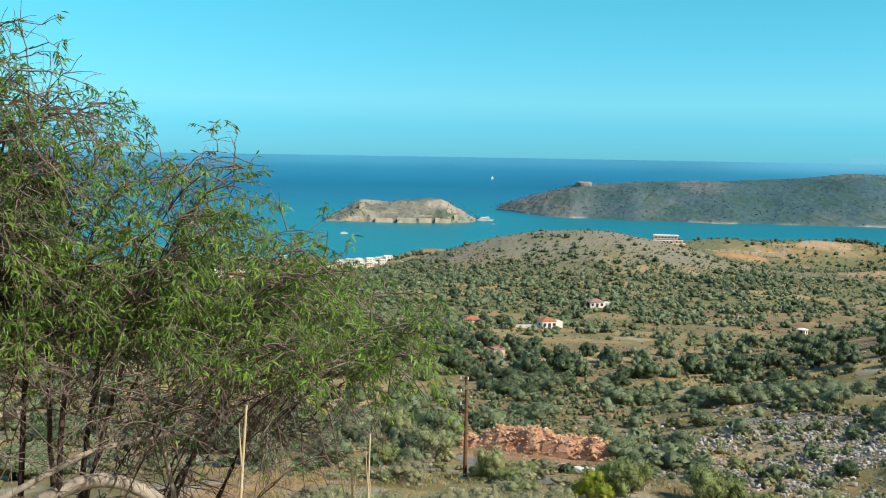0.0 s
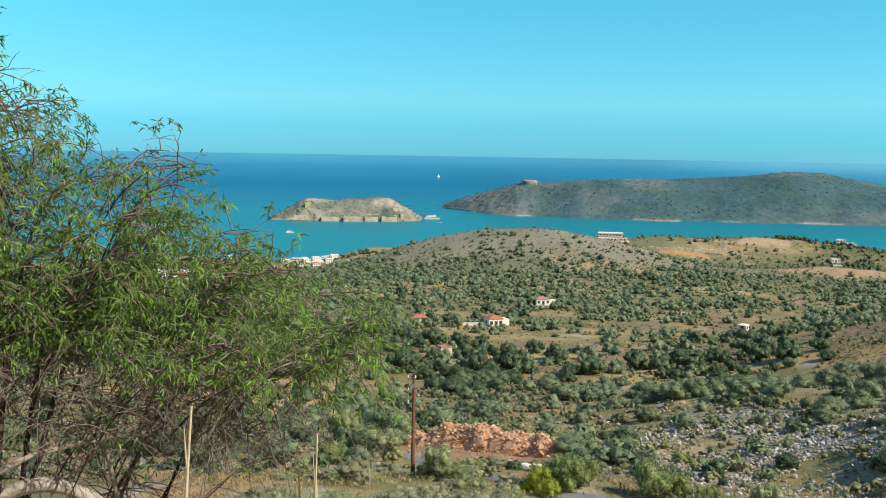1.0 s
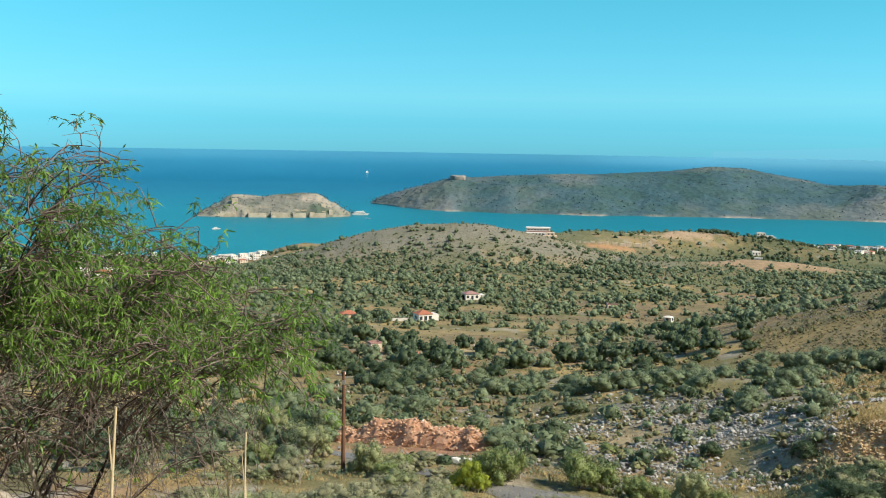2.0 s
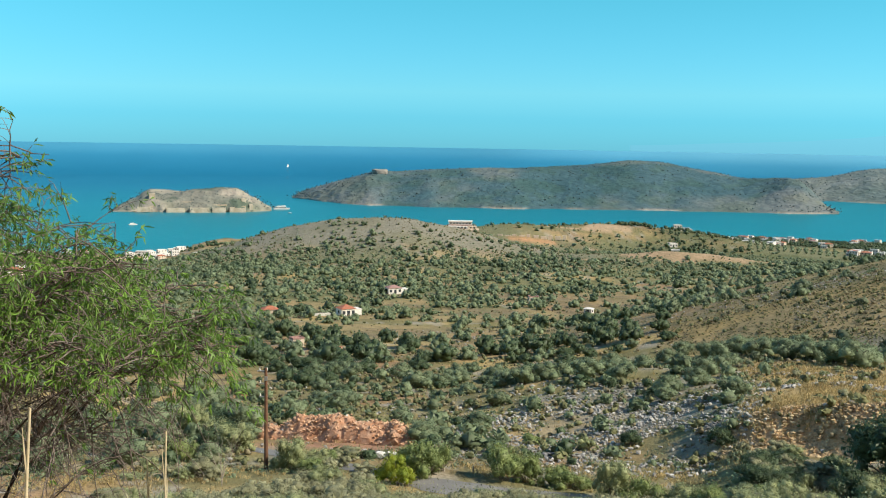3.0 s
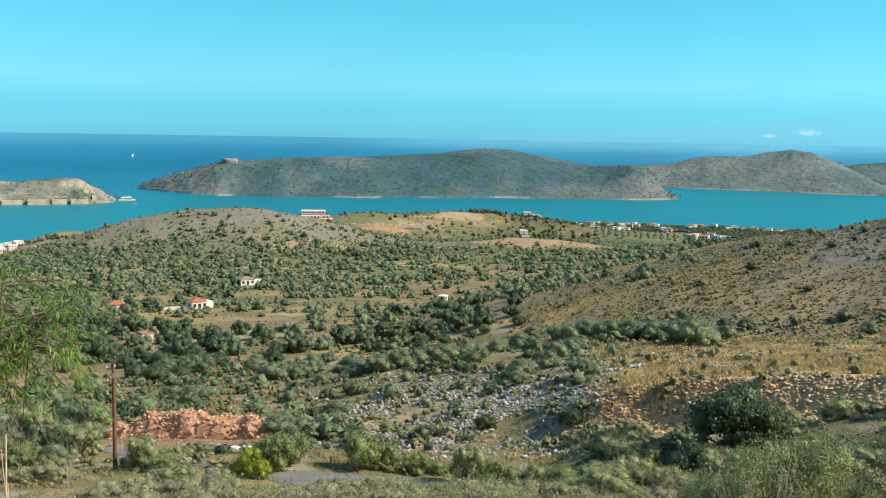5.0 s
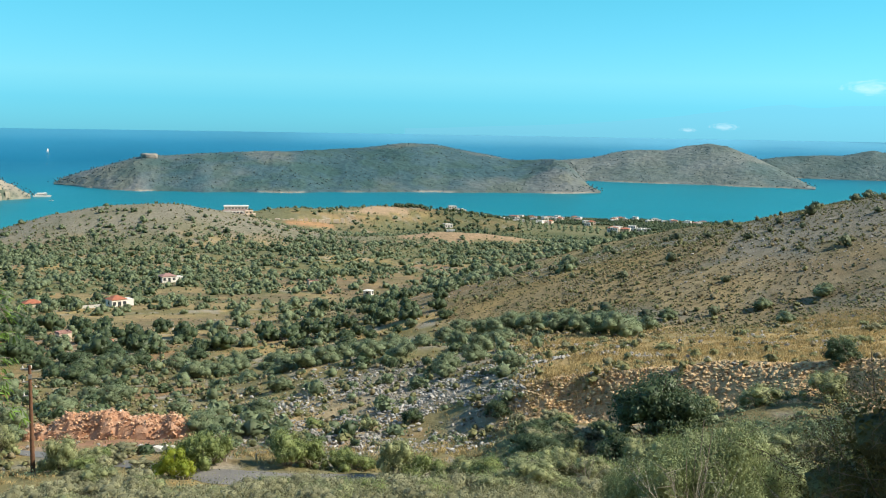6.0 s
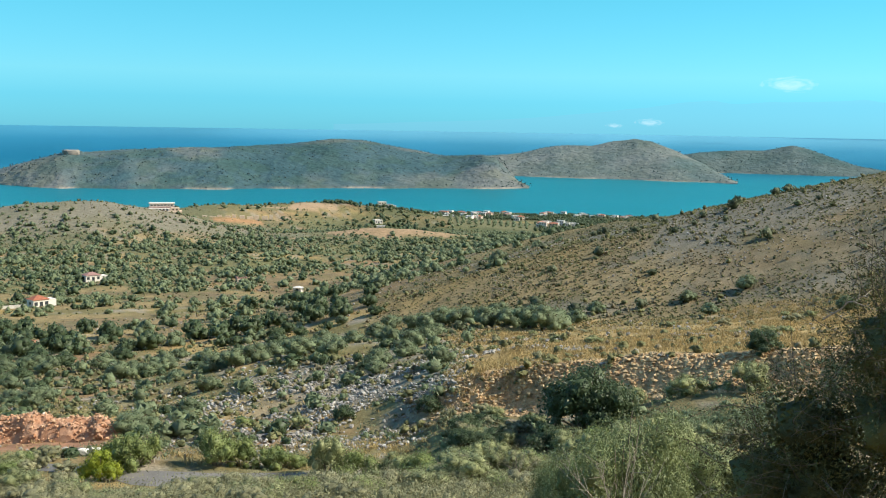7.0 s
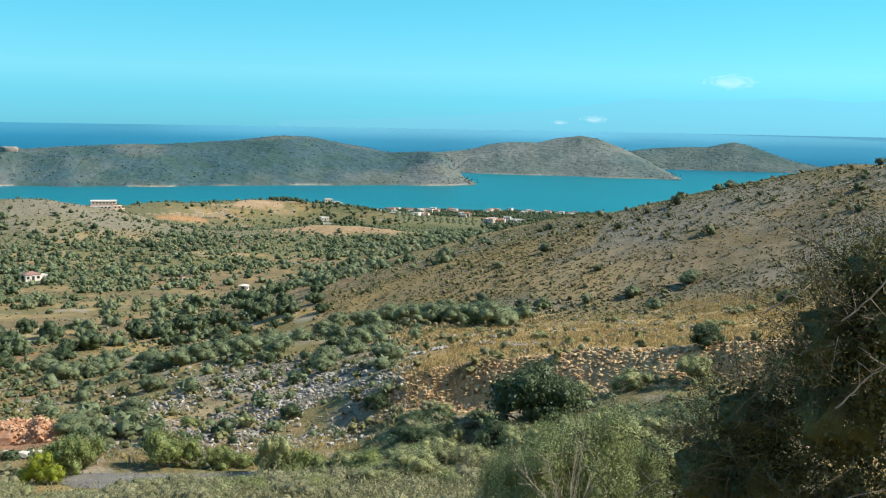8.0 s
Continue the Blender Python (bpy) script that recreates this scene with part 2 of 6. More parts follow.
def height(x, y, rough=True):
    """Height of the land above the sea, in metres, over the plan."""
    x, y = np.asarray(x, float), np.asarray(y, float)
    r, az = np.hypot(x, y), np.degrees(np.arctan2(x, y))
    front = np.cos(np.radians(np.clip(az, -180, 180)))
    # the coast lies farther out on the south side
    stretch = 1 + 0.30 * smooth(-16, 8, az)
    rr = np.where(r < 900, r, 900 + (r - 900) / stretch)
    z = np.interp(rr, PROFILE_R, PROFILE_Z)
    # behind the eye the mountain goes on up
    z = np.where(front < 0.25, z + (0.25 - front) * r * 0.62, z)
    # rounded knoll and the low plateau beside it
    z = z + 24 * bell(x, y, -128, 850, 95, 95) + 12 * bell(x, y, -235, 880, 120, 80)
    z = z + 27 * bell(x, y, 60, 1130, 170, 110) + 18 * bell(x, y, -62, 1030, 85, 62)
    z = z - 22 * bell(x, y, -430, 930, 190, 290) + 9 * bell(x, y, -228, 850, 70, 80)
    z = z - 12 * smooth(1080, 1280, r) * (1 - smooth(-22, -18.5, az)) * (front > 0) + 8 * bell(x, y, -338, 1010, 85, 120)
    # ribs of bare rock on the knoll
    z = z + 3.2 * (fbm(x, y * 0.6, 30, 23, 3) - 0.5) * np.clip(1.4 * bell(x, y, -140, 850, 190, 120), 0, 1)
    # earth mound in the plain
    z = z + 8.5 * bell(x, y, 100, 800, 58, 24, -8)
    # stony shelf beyond the road, and the terrace with its cut bank
    edge, south = bank_edge(az), 1 - smooth(60, 80, az)
    z = z + (2.7 * smooth(7, 12.5, az) + 4.6 * smooth(15, 27, az)) * south * smooth(50, 86, r) * (1 - smooth(100, 130, r))
    side = smooth(4.0, 13.0, az)
    top = 136.0 + 0.35 * (np.clip(az, 12, 34) - 13.8) - 0.15 * np.clip(r - edge, 0, None)
    shelf = 129.3 - 0.03 * np.clip(r - 100, 0, 50) - 0.3 * np.clip(r - 150, 0, None) - 1.6 * np.logaddexp(0, np.clip((3 - az) / 2.0, -30, 30))
    raised = shelf * (1 - side) + top * side
    k = 1.2
    up = np.where(az > -30, k * np.logaddexp(np.clip(z, 0, None) / k, np.clip(raised, 0, None) / k), z)
    begin = smooth(88, 102, r) * (1 - side) + smooth(edge - 4.6 - 2.4 * smooth(15, 20, az), edge, r) * side
    z = z + (up - z) * begin * south * smooth(-30, -20, az) * (1 - smooth(280, 360, r))
    # long spur that comes down from the mountain
    ridge = np.full(x.shape, -1e3)
    for (ax, ay, az_), (bx, by, bz) in zip(SPUR[:-1], SPUR[1:]):
        dx, dy = bx - ax, by - ay
        t = np.clip(((x - ax) * dx + (y - ay) * dy) / (dx * dx + dy * dy), 0, 1)
        d = np.hypot(x - ax - t * dx, y - ay - t * dy)
        near = (x - ax) * dy - (y - ay) * dx < 0
        ridge = np.maximum(ridge, az_ + t * (bz - az_) - 0.29 * np.sqrt(d * d + 144) + 3.5 - np.where(near, 0, 0.1 * d))
    k = 2.5
    z = np.where(ridge > z - 40, k * np.logaddexp(z / k, ridge / k), z)
    if rough:
        grow = np.clip(r / 60, 0.05, 3.0)
        z = z + (fbm(x, y, 60, 11, 4) - 0.5) * 4.0 * smooth(150, 500, r) + (fbm(x, y, 9, 21, 3) - 0.5) * 1.2 * np.clip(grow, 0, 1) * (1 - 0.95 * road_mask(az, r))
    return z


def patch(az, r, a0, a1, r0, r1, sa=0.8, sr=12.0):
    """1 inside a stretch of compass angles and ranges, with soft rims."""
    return smooth(a0 - sa, a0 + sa, az) * (1 - smooth(a1 - sa, a1 + sa, az)) * smooth(r0 - sr, r0 + sr, r) * (1 - smooth(r1 - sr, r1 + sr, r))


def spur_foot(x, y):
    """The brown open foot of the spur, where hardly a tree stands, 0 to 1."""
    r, az = np.hypot(x, y), np.degrees(np.arctan2(x, y))
    wave = 26 * (fbm(x, y, 40, 231, 3) - 0.5)
    upper = np.interp(az, (4.5, 6.8, 9.5, 12, 15.7, 18, 22), (200, 240, 275, 320, 410, 600, 900)) + wave
    lower = np.interp(az, (5, 9, 13, 17, 22, 30), (215, 205, 190, 182, 178, 170)) + 0.4 * wave
    return smooth(5.5, 7.5, az) * smooth(lower - 8, lower + 8, r) * (1 - smooth(upper - 12, upper + 12, r))


def fields(x, y):
    """Old fields with bare earth or dry grass between the woods of the valley, 0 to 1."""
    r, az = np.hypot(x, y), np.degrees(np.arctan2(x, y))
    f = 0.8 * smooth(0.575, 0.615, fbm(x * 0.45, y, 38, 641, 3)) * smooth(150, 200, r) * (1 - smooth(470, 600, r))
    g = 1.1 * patch(az, r, -7.5, 0.5, 372, 440) + 1.0 * patch(az, r, -12.5, -5.5, 288, 345) + 1.0 * patch(az, r, 0.5, 5.2, 400, 520) + patch(az, r, -10, -7, 440, 470, 0.6, 8)
    g = g + patch(az, r, -16, -13, 338, 362, 0.8, 6) + patch(az, r, -4, 1, 300, 322, 0.8, 6) + patch(az, r, 3, 7, 232, 244, 0.6, 5) + patch(az, r, -15, -12, 440, 462, 0.6, 8)
    return np.clip(np.maximum(f, smooth(0.35, 0.65, g + 0.9 * (fbm(x, y, 18, 68) - 0.5))), 0, 1)


def heap_ground(az, r):
    """The open ground on and before the long rubble heap."""
    return patch(az, r, -17.2, -7.2, 96, 127, 0.4, 3.0)


def soil(x, y):
    """Base colour of bare ground over the plan: earth, dry grass, limestone, red cuts."""
    r, az = np.hypot(x, y), np.degrees(np.arctan2(x, y))
    a, b, c = fbm(x, y, 45, 31)[..., None], fbm(x, y, 14, 41)[..., None], fbm(x, y, 5, 51, 3)[..., None]
    earth, grass = np.array([0.33, 0.215, 0.115]), np.array([0.44, 0.32, 0.14])
    green, rock = np.array([0.17, 0.165, 0.075]), np.array([0.38, 0.34, 0.28])
    col = earth + (grass - earth) * smooth(0.4, 0.62, a)
    col = col + (green - col) * smooth(0.42, 0.58, b) * 0.75
    col = col + (rock - col) * (smooth(0.60, 0.72, c) * 0.7)

    def lay(colour, weight):
        nonlocal col
        col = col + (np.array(colour) - col) * np.clip(weight, 0, 1)[..., None]

    n = fbm(x, y, 30, 61)
    # green maquis on the plain, grey knoll, dry spur
    lay((0.158, 0.168, 0.076), 0.85 * smooth(350, 480, r) * (1 - smooth(1000, 1250, r)) * (1 - 0.9 * smooth(0.5, 0.58, fbm(x * 0.6, y, 44, 65))))
    lay((0.262, 0.240, 0.178), np.clip(1.25 * bell(x, y, -150, 850, 190, 120), 0, 1) * (0.72 + 0.5 * smooth(0.4, 0.62, fbm(x, y, 26, 64))))
    spur = np.clip(smooth(16, 20, az) * smooth(165, 200, r) * (1 - smooth(700, 900, r)) + spur_foot(x, y), 0, 1)
    lay((0.200, 0.172, 0.094), 0.85 * spur)
    lay((0.235, 0.220, 0.178), spur * smooth(0.48, 0.60, n) * 0.75)
    lay((0.33, 0.235, 0.10), spur * smooth(0.46, 0.58, fbm(x, y, 55, 63)) * 0.7)
    lay((0.44, 0.32, 0.145), smooth(10, 13.5, az) * smooth(92, 97, r) * (1 - smooth(145, 185, r)) * (0.62 + 0.5 * smooth(0.4, 0.6, n)))
    lay((0.31, 0.275, 0.215), smooth(-4, 4, az) * (1 - smooth(9, 12, az)) * smooth(90, 100, r) * (1 - smooth(140, 185, r)) * smooth(0.44, 0.56, fbm(x, y, 8, 67)) * 0.8)
    lay((0.115, 0.130, 0.062), 0.8 * smooth(840, 900, r) * smooth(4, 7, az) * (1 - 0.6 * smooth(0.5, 0.6, fbm(x, y, 70, 62))))
    lay((0.185, 0.185, 0.100), smooth(10.2, 10.6, az) * (1 - smooth(15, 15.6, az)) * smooth(1030, 1045, r) * (1 - smooth(1340, 1360, r)) * 0.85)
    lay((0.228, 0.178, 0.103), fields(x, y) * (0.35 + 0.9 * smooth(0.35, 0.65, c[..., 0])))
    lay((0.40, 0.30, 0.14), 0.55 * fields(x, y) * smooth(0.5, 0.6, fbm(x, y, 38, 69)))
    # cut bank, red rubble ground, cream earth cuts far off
    edge = bank_edge(az)
    lay((0.60, 0.375, 0.195), smooth(9.5, 11.5, az) * smooth(edge - 5.5, edge - 3.5, r) * (1 - smooth(edge, edge + 2, r)))
    lay((0.44, 0.235, 0.125), patch(az, r, -18.6, -16.6, 168, 215, 0.8, 14) * smooth(0.38, 0.6, c[..., 0]))
    lay((0.50, 0.33, 0.18), 1.3 * bell(x, y, -36, 100, 3.5, 5) + 1.2 * bell(x, y, -33, 55, 5, 6))
    lay((0.36, 0.20, 0.12), bell(x, y, -22, 103, 10, 5, -8) * 1.3)
    ragged = 0.9 * (fbm(x, y, 24, 66) - 0.5)
    lay((0.42, 0.29, 0.175), smooth(0.42, 0.52, bell(x, y, 98, 788, 56, 20, -8) + 0.9 * bell(x, y, 42, 764, 40, 9, -6) + ragged) * (0.6 + 0.6 * c[..., 0]))
    lay((0.50, 0.35, 0.22), smooth(0.5, 0.62, bell(x, y, 54, 1078, 34, 30) + 0.8 * bell(x, y, -5, 1060, 45, 10) + ragged) * (0.55 + 0.6 * c[..., 0]))
    lay((0.54, 0.29, 0.15), smooth(0.45, 0.55, bell(x, y, -24, 975, 34, 10) + ragged) * (0.6 + 0.6 * c[..., 0]))
    return col


def land_sheet():
    az = np.concatenate([np.arange(-180, -46, 4.0), np.arange(-46, 42, 0.22), np.linspace(42, 180, 36)])
    r = np.concatenate([np.linspace(0.0, 20, 22), np.geomspace(20.8, 120, 120), np.geomspace(121, 2600, 230)])
    A, Rr = np.meshgrid(az, r, indexing="ij")
    x, y = polar(A, Rr)
    z = height(x, y)
    v = np.stack([x, y, z], -1).reshape(-1, 3)
    n, m = len(az), len(r)
    i, j = np.meshgrid(np.arange(n - 1), np.arange(m - 1), indexing="ij")
    f = np.stack([i * m + j, (i + 1) * m + j, (i + 1) * m + j + 1, i * m + j + 1], -1).reshape(-1, 4)
    f = f[:, ::-1]
    ob = new("ground", mesh_of("ground", v, f, SOIL, soil(x, y).reshape(-1, 3), flat=False))
    tagged(ob, "dry stony Mediterranean hillside and plain down to the coast", "ground", kind="structure")


land_sheet()


# ---- sea ----
def sea_material():
    m = bpy.data.materials.new("sea_water")
    m.use_nodes = True
    N, L = m.node_tree.nodes, m.node_tree.links
    bsdf = N["Principled BSDF"]
    geo, n1 = N.new("ShaderNodeNewGeometry"), N.new("ShaderNodeTexNoise")
    n1.inputs["Scale"].default_value, n1.inputs["Detail"].default_value = 0.0016, 3
    L.new(geo.outputs["Position"], n1.inputs["Vector"])
    att, mul = N.new("ShaderNodeAttribute"), N.new("ShaderNodeMix")
    att.attribute_name = "soil"
    mul.data_type, mul.blend_type = "RGBA", "MULTIPLY"
    mul.inputs["Factor"].default_value = 1
    shade = N.new("ShaderNodeMapRange")
    shade.inputs["To Min"].default_value, shade.inputs["To Max"].default_value = 0.8, 1.15
    L.new(n1.outputs["Fac"], shade.inputs["Value"])
    L.new(att.outputs["Color"], mul.inputs[6])
    L.new(shade.outputs[0], mul.inputs[7])
    L.new(mul.outputs[2], bsdf.inputs["Base Color"])
    bsdf.inputs["Roughness"].default_value, bsdf.inputs["IOR"].default_value = 0.35, 1.33
    bsdf.inputs["Specular IOR Level"].default_value = 0.25
    w, b = N.new("ShaderNodeTexNoise"), N.new("ShaderNodeBump")
    w.inputs["Scale"].default_value, w.inputs["Detail"].default_value = 0.12, 4
    L.new(geo.outputs["Position"], w.inputs["Vector"])
    b.inputs["Strength"].default_value, b.inputs["Distance"].default_value = 0.6, 1.5
    L.new(w.outputs["Fac"], b.inputs["Height"])
    L.new(b.outputs[0], bsdf.inputs["Normal"])
    return m


def sea_height(r):
    """Flat water; the far rim stands in for the distance up to the true horizon."""
    return 123.0 * np.clip((np.asarray(r, float) - 4150) / 800, 0, 1) ** 2


def sea_sheet():
    az = np.arange(-180, 180.1, 1.0)
    r = np.concatenate([np.linspace(600, 4150, 72), np.linspace(4180, 4950, 30)])
    A, Rr = np.meshgrid(az, r, indexing="ij")
    x, y = polar(A, Rr)
    v = np.stack([x, y, sea_height(Rr)], -1).reshape(-1, 3)
    n, m = len(az), len(r)
    i, j = np.meshgrid(np.arange(n - 1), np.arange(m - 1), indexing="ij")
    f = np.stack([i * m + j, i * m + j + 1, (i + 1) * m + j + 1, (i + 1) * m + j], -1).reshape(-1, 4)
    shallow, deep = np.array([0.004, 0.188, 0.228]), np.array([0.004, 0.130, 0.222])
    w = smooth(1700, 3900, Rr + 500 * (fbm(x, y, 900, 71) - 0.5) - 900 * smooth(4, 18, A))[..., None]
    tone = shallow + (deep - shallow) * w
    # towards the rim the water's colour takes on haze, more to the right
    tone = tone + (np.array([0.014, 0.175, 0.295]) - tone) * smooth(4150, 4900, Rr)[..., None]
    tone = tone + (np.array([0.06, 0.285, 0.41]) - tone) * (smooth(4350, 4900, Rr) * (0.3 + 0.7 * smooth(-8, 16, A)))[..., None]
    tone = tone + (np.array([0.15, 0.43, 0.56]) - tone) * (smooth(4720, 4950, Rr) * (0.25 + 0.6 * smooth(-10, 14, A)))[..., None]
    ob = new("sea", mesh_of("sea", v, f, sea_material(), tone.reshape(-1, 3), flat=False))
    tagged(ob, "calm turquoise and deep blue sea reaching the horizon", "sea", kind="structure")


sea_sheet()


# ---- peninsula and island ----
SLOPES = []


def headland(name, label, rows, seed, colours, bumpy, fort=False, steep=1.25, soften=9, ends=1.0):
    """A long hill out of the sea. rows: compass angle, range of the near shore, depth, elevation angle of the crest from the eye."""
    t = np.array(rows, float)
    az = np.linspace(t[0, 0], t[-1, 0], int((t[-1, 0] - t[0, 0]) / 0.06))
    near, deep, rise = (np.interp(az, t[:, 0], t[:, c]) for c in (1, 2, 3))
    top = np.maximum(EYE[2] + (near + deep / 2) * np.tan(np.radians(rise)), 0.5)
    ker = np.hanning(soften)
    ker /= ker.sum()
    soft = lambda q: np.convolve(np.pad(q, soften // 2, mode="edge"), ker, "valid")
    near, deep, top = soft(near), soft(deep), soft(top)
    v = np.linspace(-0.06, 1.06, 72)
    A, V = np.meshgrid(az, v, indexing="ij")
    wob = (fbm(A * 40, A * 0, 90, seed, 3) - 0.5) * 60
    Rr = near[:, None] + wob * (1 - V) ** 2 + V * deep[:, None]
    x, y = polar(A, Rr)
    hump = np.sign(V * (1 - V)) * np.abs(np.sin(np.pi * V)) ** steep
    z = top[:, None] * hump
    # gullies that run down the slope, knobs and ledges
    z = z + (fbm(x, y, 300, seed + 3, 5) - 0.5) * bumpy * (1 - 0.6 * hump) * np.clip(hump, 0, 1)
    z = z + (fbm(x, y, 48, seed + 5, 3) - 0.5) * bumpy * 0.28 * np.clip(hump * 4, 0, 1)
    z = np.where(hump > 0, z + 2.5 * smooth(0, 0.03, hump), z - 3)
    n, m = A.shape
    i, j = np.meshgrid(np.arange(n - 1), np.arange(m - 1), indexing="ij")
    f = np.stack([i * m + j, i * m + j + 1, (i + 1) * m + j + 1, (i + 1) * m + j], -1).reshape(-1, 4)
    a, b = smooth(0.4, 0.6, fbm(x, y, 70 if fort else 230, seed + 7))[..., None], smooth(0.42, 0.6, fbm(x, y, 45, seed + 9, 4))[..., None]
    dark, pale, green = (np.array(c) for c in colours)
    # pale soil at both ends; the darker middle is a painted cloud shadow
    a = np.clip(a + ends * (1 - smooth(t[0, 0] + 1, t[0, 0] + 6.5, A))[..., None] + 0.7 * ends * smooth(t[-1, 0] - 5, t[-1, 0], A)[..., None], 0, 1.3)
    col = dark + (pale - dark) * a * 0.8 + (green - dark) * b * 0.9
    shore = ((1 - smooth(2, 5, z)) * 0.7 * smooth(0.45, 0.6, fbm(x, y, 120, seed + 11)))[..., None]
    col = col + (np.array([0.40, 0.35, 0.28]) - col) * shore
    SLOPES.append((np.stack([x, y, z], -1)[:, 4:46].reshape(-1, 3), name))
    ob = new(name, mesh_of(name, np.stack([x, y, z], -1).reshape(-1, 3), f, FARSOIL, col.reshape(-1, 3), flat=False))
    return tagged(ob, label, "headland" if not fort else "island", kind="structure")


# blue distance haze is mixed into these slope colours
HAZED_SCRUBLAND = ((0.066, 0.120, 0.134), (0.158, 0.176, 0.168), (0.066, 0.118, 0.112))
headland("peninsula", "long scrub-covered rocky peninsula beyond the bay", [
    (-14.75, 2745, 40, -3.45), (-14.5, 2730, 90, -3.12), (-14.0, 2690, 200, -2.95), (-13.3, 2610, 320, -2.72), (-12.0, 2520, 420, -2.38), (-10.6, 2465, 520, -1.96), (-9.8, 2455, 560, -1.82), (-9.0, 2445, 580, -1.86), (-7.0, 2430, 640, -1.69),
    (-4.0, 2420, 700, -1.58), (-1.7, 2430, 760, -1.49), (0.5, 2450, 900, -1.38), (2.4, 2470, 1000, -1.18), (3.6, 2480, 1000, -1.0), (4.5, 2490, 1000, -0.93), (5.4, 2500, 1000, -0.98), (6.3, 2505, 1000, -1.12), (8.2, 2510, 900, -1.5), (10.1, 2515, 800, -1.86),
    (11.2, 2520, 700, -1.84), (12.4, 2530, 560, -1.68), (13.1, 2545, 420, -1.95), (13.8, 2565, 280, -2.6), (14.4, 2585, 150, -3.2), (15.0, 2600, 50, -3.5)], 101, HAZED_SCRUBLAND, 26)
# the two hills beyond lean blue as well, to carry haze in their colour
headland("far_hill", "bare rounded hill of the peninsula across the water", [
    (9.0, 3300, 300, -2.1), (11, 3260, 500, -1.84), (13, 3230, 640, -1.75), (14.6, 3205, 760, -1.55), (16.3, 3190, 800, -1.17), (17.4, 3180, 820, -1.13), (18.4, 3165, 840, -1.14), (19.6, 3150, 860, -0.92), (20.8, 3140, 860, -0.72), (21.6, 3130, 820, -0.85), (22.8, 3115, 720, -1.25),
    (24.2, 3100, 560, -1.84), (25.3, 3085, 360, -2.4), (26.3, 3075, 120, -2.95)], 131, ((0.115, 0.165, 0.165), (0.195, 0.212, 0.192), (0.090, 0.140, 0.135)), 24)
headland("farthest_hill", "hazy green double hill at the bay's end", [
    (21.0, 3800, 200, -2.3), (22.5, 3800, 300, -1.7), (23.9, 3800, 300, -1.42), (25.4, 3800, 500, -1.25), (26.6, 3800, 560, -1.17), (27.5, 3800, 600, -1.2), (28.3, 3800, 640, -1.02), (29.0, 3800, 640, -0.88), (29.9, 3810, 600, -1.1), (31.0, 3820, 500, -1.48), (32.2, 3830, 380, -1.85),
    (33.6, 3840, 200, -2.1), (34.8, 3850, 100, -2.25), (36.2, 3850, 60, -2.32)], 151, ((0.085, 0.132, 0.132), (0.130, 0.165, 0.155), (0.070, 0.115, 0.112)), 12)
headland("island", "small rocky island with pale walls of an old fortress", [
    (-24.3, 2240, 50, -3.95), (-24.0, 2225, 110, -3.72), (-23.5, 2212, 190, -3.40), (-23.1, 2205, 210, -3.25), (-22.75, 2200, 220, -3.0), (-22.4, 2196, 230, -2.92), (-21.8, 2194, 240, -3.04), (-21.0, 2192, 240, -2.98), (-20.0, 2192, 240, -2.94), (-19.2, 2192, 250, -2.96),
    (-18.6, 2195, 250, -2.86), (-17.8, 2200, 240, -2.87), (-17.4, 2206, 220, -3.06), (-17.05, 2212, 170, -3.34), (-16.7, 2220, 130, -3.46), (-16.2, 2235, 70, -3.84), (-15.9, 2245, 40, -4.0)], 171, ((0.205, 0.20, 0.16), (0.37, 0.32, 0.25), (0.095, 0.125, 0.09)), 40, True, 0.7, 5, 0.15)

# ---- vegetation kits ----
rng = np.random.default_rng(7)


def leaf_ball(rng, n, lobes, leaf, thin=0.5, seed_shape=1.0):
    """Leaf quads over a few overlapping lobes. lobes: rows of x, y, z, radius."""
    lobes = np.asarray(lobes, float)
    w = lobes[:, 3] ** 2
    pick = rng.choice(len(lobes), n, p=w / w.sum())
    d = rng.normal(size=(n, 3))
    d /= np.linalg.norm(d, axis=1)[:, None]
    d[:, 2] = np.where(d[:, 2] < -0.55, -d[:, 2] * 0.6, d[:, 2])
    c = lobes[pick, :3] + d * lobes[pick, 3:4] * (0.72 + 0.33 * rng.random((n, 1)))
    up = d + rng.normal(scale=0.55, size=(n, 3))
    up /= np.linalg.norm(up, axis=1)[:, None]
    s = np.cross(up, rng.normal(size=(n, 3)))
    s /= np.linalg.norm(s, axis=1)[:, None] + 1e-9
    q = np.cross(up, s)
    size = leaf * (0.6 + 0.8 * rng.random((n, 1)))
    a, b = s * size, q * size * thin
    v = np.stack([c - a, c - b * 0.9, c + a, c + b], 1).reshape(-1, 3)
    f = np.arange(4 * n).reshape(n, 4)
    return v, f


